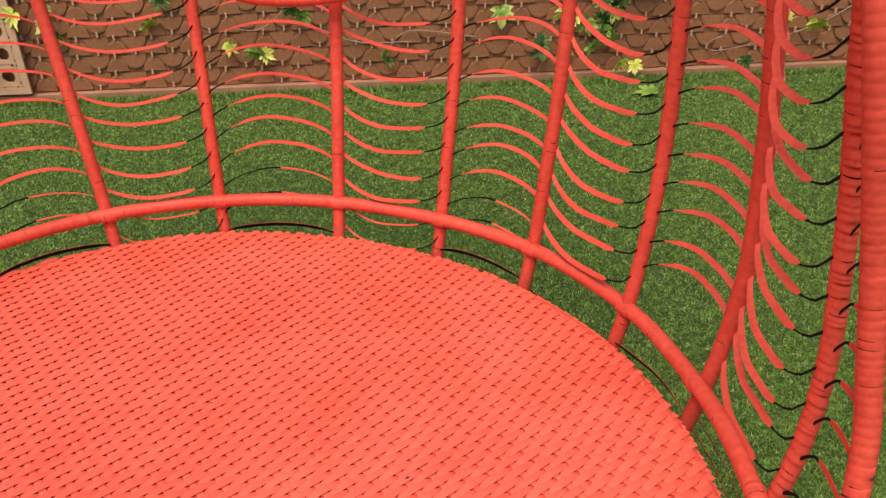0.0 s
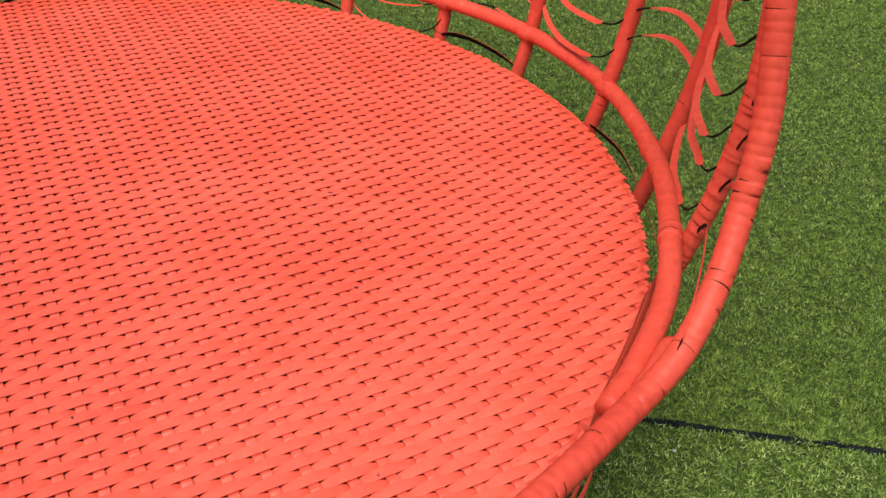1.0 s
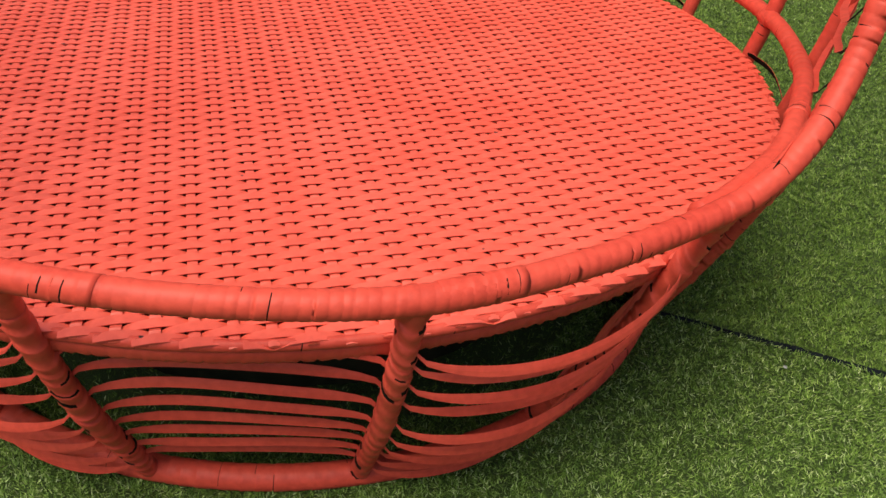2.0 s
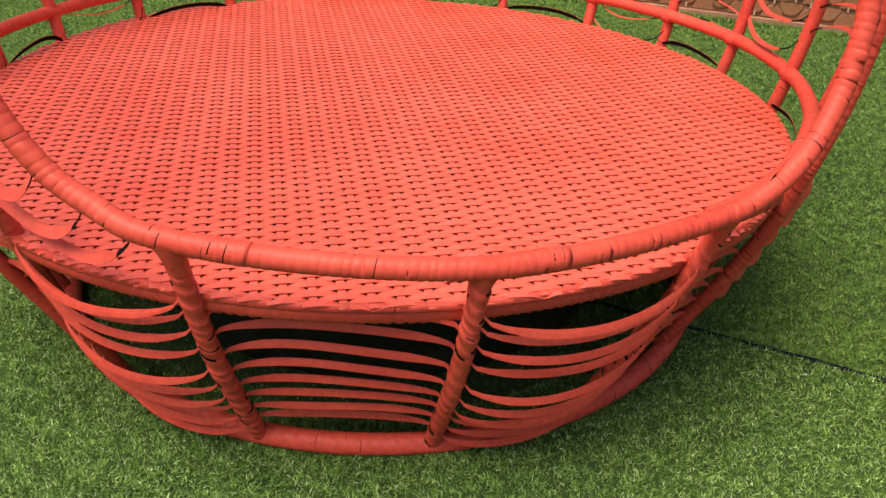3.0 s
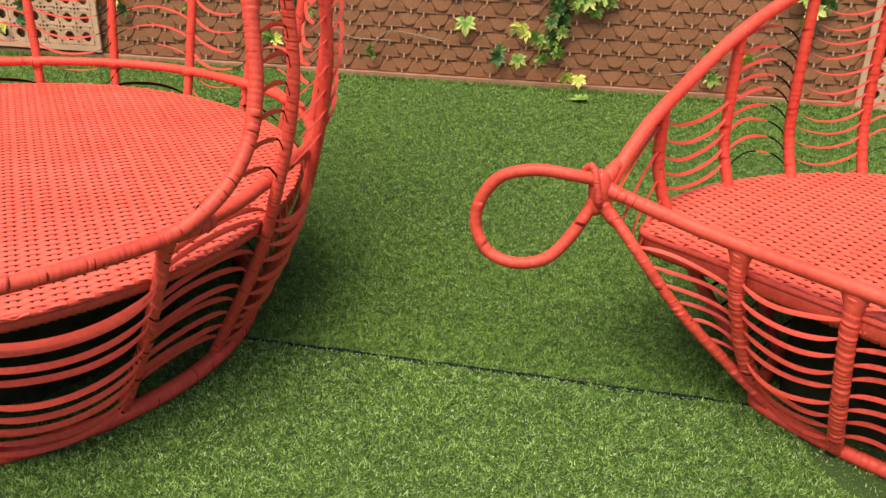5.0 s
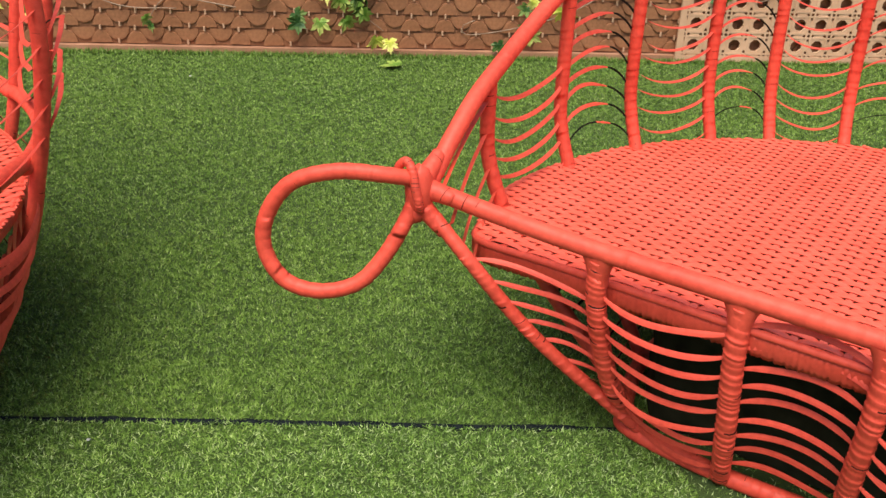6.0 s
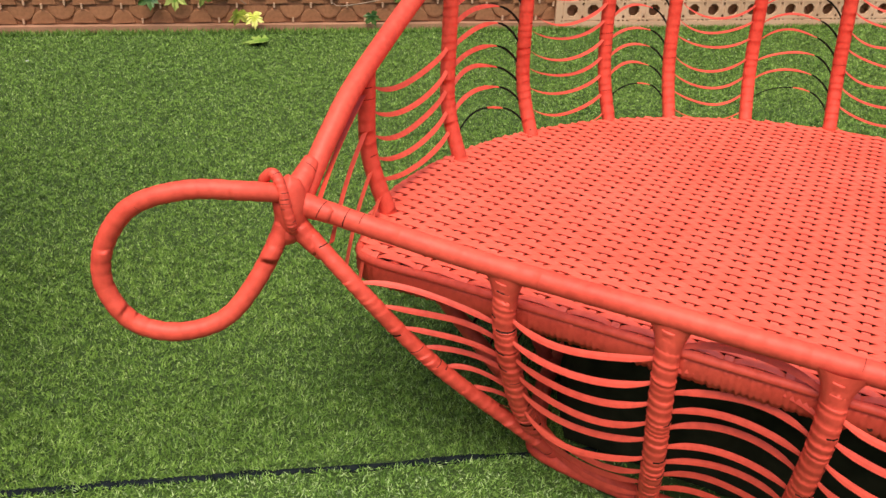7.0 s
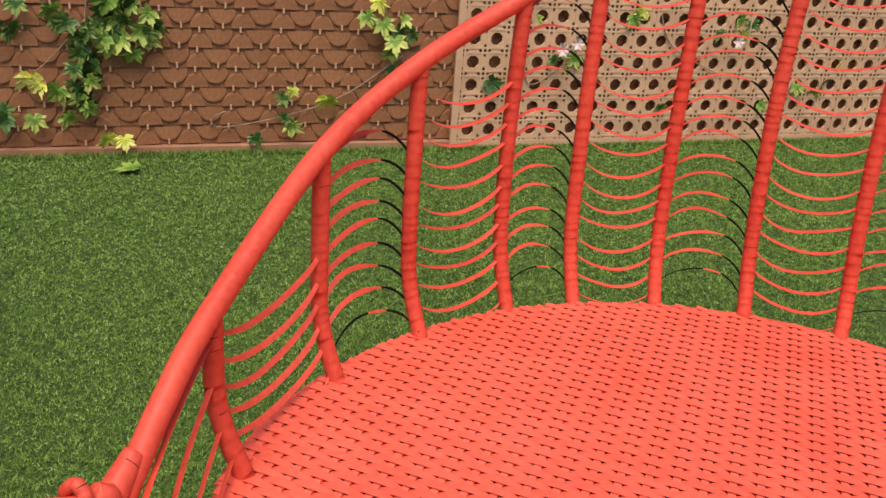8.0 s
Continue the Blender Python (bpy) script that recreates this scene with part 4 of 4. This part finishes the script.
                ids = [1 if (t < 0.22 and side > 0) or t > (0.93 if side > 0 else 0.80) else 0 for t in tt]
                wd = np.repeat(np.array([[0, 0, 1.0]]), 29, 0) * np.interp(tt, [0.75, 0.95, 1.0], [1.0, 0.5, 0.8])[:, None]
                if side > 0:
                    wd = wd * np.array([claw(t / 0.22) for t in tt])[:, None]
            dirs = np.gradient(np.array(C), axis=0)
            dirs /= np.linalg.norm(dirs, axis=1)[:, None]
            td = np.cross(wd, dirs)
            td /= np.linalg.norm(td, axis=1)[:, None]
            part("strip", band("strip", C, wd, td, 0.0175 if hook else 0.0120, 0.0022, [RED, BARE], ids), bed)
    return bed


def build_wide_bed():
    c = np.array([2.43, 2.28])
    bed = thing("daybed", (c[0], c[1], 0), "wide coral-red wicker daybed with a straight front and corner loops", "daybed", "wicker daybeds")
    e1, e2 = polar(1, -40), polar(1, 50)

    def L(u, v, z):
        return (*(u * e1 + v * e2), z)

    def r2(z):
        return float(np.interp(z, [0, 0.1, 0.25, 0.37, 0.40, 0.43, 0.47, 0.52, 0.6, 0.8, 1.0, 1.2, 1.4], [0.50, 0.555, 0.65, 0.722, 0.737, 0.750, 0.763, 0.771, 0.772, 0.77, 0.775, 0.77, 0.75]))

    # back posts of one half: degrees at the seat, degrees gained half way up, radius gained, height
    half = [(149.7, 0.0, 0.0, 0.640), (127.9, 0.0, 0.008, 0.778), (111.3, 0.5, 0.018, 0.888), (95.0, 0.9, 0.043, 0.990), (83.8, 0.8, 0.055, 1.10), (71.0, 0.7, 0.048, 1.20), (57.6, 1.6, 0.034, 1.26)]
    back = half + [(100.0 - a + (1.2 if k == 0 else 0), 2.0 if k == 0 else -w, g, t) for k, (a, w, g, t) in enumerate(half[::-1])]
    front = [[(-0.350, -0.143, 0.011), (-0.451, -0.216, 0.125), (-0.526, -0.270, 0.212), (-0.586, -0.310, 0.291), (-0.649, -0.351, 0.385), (-0.738, -0.362, 0.468)],
             [(-0.386, -0.128, 0.02), (-0.412, -0.223, 0.161), (-0.426, -0.287, 0.335), (-0.427, -0.302, 0.443)],
             [(-0.197, -0.180, 0.02), (-0.190, -0.236, 0.15), (-0.192, -0.277, 0.318), (-0.195, -0.284, 0.432)],
             [(0.008, -0.167, 0.02), (0.009, -0.233, 0.15), (0.017, -0.281, 0.321), (0.015, -0.290, 0.433)]]
    front += [[(-u + (0.02 if k == 2 else 0), v, z) for u, v, z in front[k]] for k in (2, 1, 0)]
    ribs = [[L(*p) for p in r] for r in front]
    nf = len(ribs)
    # back ribs, going on round from the far corner
    for a, w, g, t in back[::-1]:
        zs = np.r_[0.02, np.linspace(0.1, t, max(4, int(t / 0.12)))]
        zs = np.r_[zs[zs < 0.38], [0.40, 0.43, 0.47, 0.52], zs[zs > 0.56]]
        tuck = 0.075 if abs(a - 50) > 95 else 0.03 if abs(a - 50) > 75 else 0.0
        ribs.append([(*polar(r2(z) + g - tuck * max(0.0, 1 - z / 0.3), a + w * math.sin(math.pi * min(1.0, max(0.0, (z - 0.4) / (t - 0.35))))), z) for z in zs])
    base = [L(-0.386, -0.150, 0.0165), L(-0.204, -0.169, 0.0165), L(0, -0.160, 0.0165), L(0.204, -0.169, 0.0165), L(0.386, -0.150, 0.0165), L(0.42, -0.10, 0.0165)]
    base += [(*polar(0.43 + 0.075 * min(1, (100 - abs(a - 50)) / 35), a), 0.0165) for a in range(-38, 139, 11)] + [L(-0.42, -0.10, 0.0165)]
    part("base_ring", tube("base_ring", base, 0.0165, RED, True, 12, 0.02, 0.02, seed=101), bed)
    fr = [(-0.757, -0.353, 0.496), (-0.616, -0.328, 0.471), (-0.428, -0.304, 0.450), (-0.195, -0.287, 0.440)]
    fr = [L(*p) for p in fr] + [L(0.0, -0.284, 0.438)] + [L(-u, v, z) for u, v, z in fr[::-1]]
    part("front_rim", tube("front_rim", fr, 0.0158, RED, False, 14, 0.03, 0.010, seed=102, slit=0.08), bed)
    up = [L(-0.740, -0.347, 0.492), L(-0.747, -0.251, 0.573)] + [(*polar(r2(t) + g - 0.002, a), t) for a, w, g, t in back] + [L(0.747, -0.251, 0.573), L(0.740, -0.347, 0.492)]
    part("back_rim", tube("back_rim", up, 0.0165, RED, False, 14, 0.03, 0.010, seed=103, slit=0.06), bed)
    for i, r in enumerate(ribs):
        if 0 < i < nf - 1:
            r = r[:-1] + [tuple(0.90 * np.array(r[-1]) + 0.10 * np.array(r[-2]))]
        part("post", tube("post", r[::-1] if i < nf else r, 0.0125 if i in (0, nf - 1) else 0.0170 if i < nf else TUBE, RED, False, 12, 0.0140 if 0 < i < nf - 1 else 0.018, 0.060 if 0 < i < nf - 1 else 0.04 if i < nf else 0.022, seed=110 + i, slit=0.35 if i < nf else 0.2, slant=3.0 if i < nf else 1.5, gap=0.0015 if i < nf else 0.0009), bed)
    for i, k in enumerate((1, 2, 3, 4, 5)):
        p = np.array(front[k][-1])
        part("binding", flare("binding", L(p[0], p[1], p[2] + 0.003), L(*front[k][-2]), e1, 0.0176, 0.036, RED, 140 + i), bed)
    # corner loops, bound at the joint
    loop = [(-0.742, -0.381, 0.518), (-0.779, -0.423, 0.529), (-0.842, -0.470, 0.533), (-0.905, -0.512, 0.509), (-0.941, -0.537, 0.450), (-0.946, -0.544, 0.386), (-0.913, -0.533, 0.330), (-0.856, -0.505, 0.314), (-0.801, -0.463, 0.332), (-0.770, -0.422, 0.385), (-0.751, -0.382, 0.454), (-0.746, -0.377, 0.488)]
    for side in (1, -1):
        pts = [L(u * side, v, z) for u, v, z in loop]
        part("loop", tube("loop", pts, 0.0140, RED, False, 12, 0.022, 0.030, seed=150, slit=0.2, slant=2.0, coil=True), bed, "bent teardrop loop at the corner")

        def J(u, v, z):
            return np.array(L((u - 0.004) * side, v - 0.004, z - 0.012))

        part("binding", lump("binding", J(-0.738, -0.364, 0.502), (0.026, 0.024, 0.050), RED, 151), bed, "bound knot of red strands")
        # sleeves that run out along the tubes which meet in the knot
        for k, (ends, wide) in enumerate((([(-0.745, -0.360, 0.508), (-0.715, -0.347, 0.502), (-0.680, -0.340, 0.494)], 0.0225), ([(-0.742, -0.362, 0.508), (-0.740, -0.330, 0.534), (-0.741, -0.300, 0.556)], 0.0215), ([(-0.742, -0.366, 0.490), (-0.716, -0.358, 0.459), (-0.688, -0.352, 0.431)], 0.0195))):
            part("binding", tube("binding", [J(*p) for p in ends], wide, RED, False, 14, 0.014, 0.025, seed=154 + k, taper=0.62, slit=0.1, slant=2.0), bed)
        part("binding", tube("binding", [J(-0.772, -0.372, 0.520), J(-0.768, -0.384, 0.545), J(-0.754, -0.383, 0.560), J(-0.742, -0.384, 0.553), J(-0.733, -0.387, 0.535), J(-0.726, -0.389, 0.512), J(-0.722, -0.386, 0.490), J(-0.726, -0.376, 0.470)], 0.0078, RED, False, 10, 0.0085, 0.05, seed=152, slit=0.95), bed, "tight coil of strand")
        part("binding", lump("binding", J(-0.745, -0.368, 0.463), (0.022, 0.020, 0.020), RED, 153, -40), bed)
    # seat
    Z = 0.387
    R, cut = 0.766, -0.272
    a0 = math.degrees(math.asin(cut / R))
    out = [(R * math.cos(radians(a)), R * math.sin(radians(a))) for a in np.linspace(a0, 180 - a0, 47)]
    # the front corners are rounded off
    out = [(u * (1 - 0.05 * max(0, -v / 0.272) ** 3), v) for u, v in out]
    outline = [u * e1 + v * e2 for u, v in out]
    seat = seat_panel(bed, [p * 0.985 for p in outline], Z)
    weave(seat, e1, e2, out, Z)
    edge = [np.array([*(u * e1 * 0.994 + v * e2 * 0.996), Z - 0.007]) for u, v in out]
    tl, tr = edge[-1], edge[0]
    edge += [tl * (1 - s) + tr * s for s in (0.1, 0.2, 0.35, 0.5, 0.65, 0.8, 0.9)]
    part("edge_wrap", tube("edge_wrap", edge, 0.0072, RED, True, 10, 0.020, 0.02, seed=105, slit=0.05), seat)
    part("seat_frame", apron("seat_frame", edge, 0.043, RED, 106), seat)
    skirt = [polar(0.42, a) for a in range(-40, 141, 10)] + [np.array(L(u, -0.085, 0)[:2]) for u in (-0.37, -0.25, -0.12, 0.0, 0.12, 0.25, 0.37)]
    shade_drum(bed, skirt, Z - 0.017)
    n = len(ribs)
    flats = [k < nf for k in range(n)]
    strips(bed, ribs, flats, [0.058 + 0.040 * k for k in range(9)], -1, -0.034, 0.014, 0.0106, set(), True, 31, True, tilt=[30] * n, soft_gaps=(0, nf - 2), climb={0: (0.042, 0.0), nf - 2: (0.0, 0.042)}, power=0.6, high=(0.345, tuple(range(1, nf - 2))), skip=(nf - 1, n - 1))
    hi = ribs[nf - 1:] + [ribs[0]]
    hi = hi[1:-1]
    m = len(hi)
    bare = {m - 1 - k for k in (2, 4, 6, 8, 10)}
    strips(bed, hi, [False] * m, [0.415 + 0.040 * k for k in range(21)], -1, 0.044, 0.014, 0.0098, bare, False, 32, False, bare_span=(0.30, 0.05), tilt=[-50 if min(k, m - 2 - k) < 2 else -76 for k in range(m)], dark_rows=0.42, power=0.55, drop=0.024)
    # steep strips in the corners, from the end post down to the joint
    for side, post in ((-1, ribs[-1]), (1, ribs[nf])):
        for z0, (u, v, z1) in ((0.60, (0.712, -0.345, 0.49)), (0.535, (0.690, -0.342, 0.435)), (0.465, (0.672, -0.335, 0.385)), (0.42, (0.655, -0.325, 0.355))):
            a, b = rib_at(post, z0), np.array(L(u * side, v, z1))
            out = np.array([*(e1 * side), 0])
            tt = np.linspace(0, 1, 9)
            C = [a * (1 - t) + b * t + out * 0.006 * math.sin(math.pi * t) for t in tt]
            dirs = np.gradient(np.array(C), axis=0)
            dirs /= np.linalg.norm(dirs, axis=1)[:, None]
            wd = np.cross(dirs, np.array([*e2, 0]))
            wd /= np.linalg.norm(wd, axis=1)[:, None]
            part("strip", band("strip", C, wd, np.cross(wd, dirs), 0.0115, 0.0020, [RED, BARE]), bed)
    return bed


# ---- small things on the lawn ----
def build_litter():
    rng = random.Random(2)
    w = new("fallen_leaf", LEAVES[1][1])
    w.location, w.rotation_euler, w.scale = (1.66, 5.10, 0.022), (radians(-97), 0, radians(80)), (0.085, 0.030, 0.085)
    tagged(w, "green lobed leaf lying on the turf", "leaf")
    for x, y, s in ((1.014, 2.424, 0.004), (-0.62, 5.28, 0.010), (0.10, 1.62, 0.011), (1.60, 2.0, 0.004), (2.2, 4.3, 0.005), (3.6, 5.0, 0.006), (0.75, 4.9, 0.006)):
        bm = bmesh.new()
        bmesh.ops.create_icosphere(bm, subdivisions=1, radius=s)
        for q in bm.verts:
            q.co = Vector((q.co.x * rng.uniform(0.8, 1.4), q.co.y * rng.uniform(0.8, 1.3), q.co.z * rng.uniform(0.25, 0.5)))
        me = bpy.data.meshes.new("chip")
        bm.to_mesh(me)
        bm.free()
        me.materials.append(PEBBLE)
        ob = new("stone_chip", me)
        ob.location = (x, y, 0.012 + s * 0.4)
        tagged(ob, "small white chip lying in the turf", "stone chip", "chips in the turf")


build_ground()
build_round_bed()
build_wide_bed()
lattice_panel(3.04, 6.4, 0.006, 1.3, FY - 0.045)
lattice_panel(-3.36, -1.085, 0.045, 1.35, FY - 0.045)
build_vines()
build_seam()
build_litter()
build_turf(True)
build_turf(False)
build_fence()
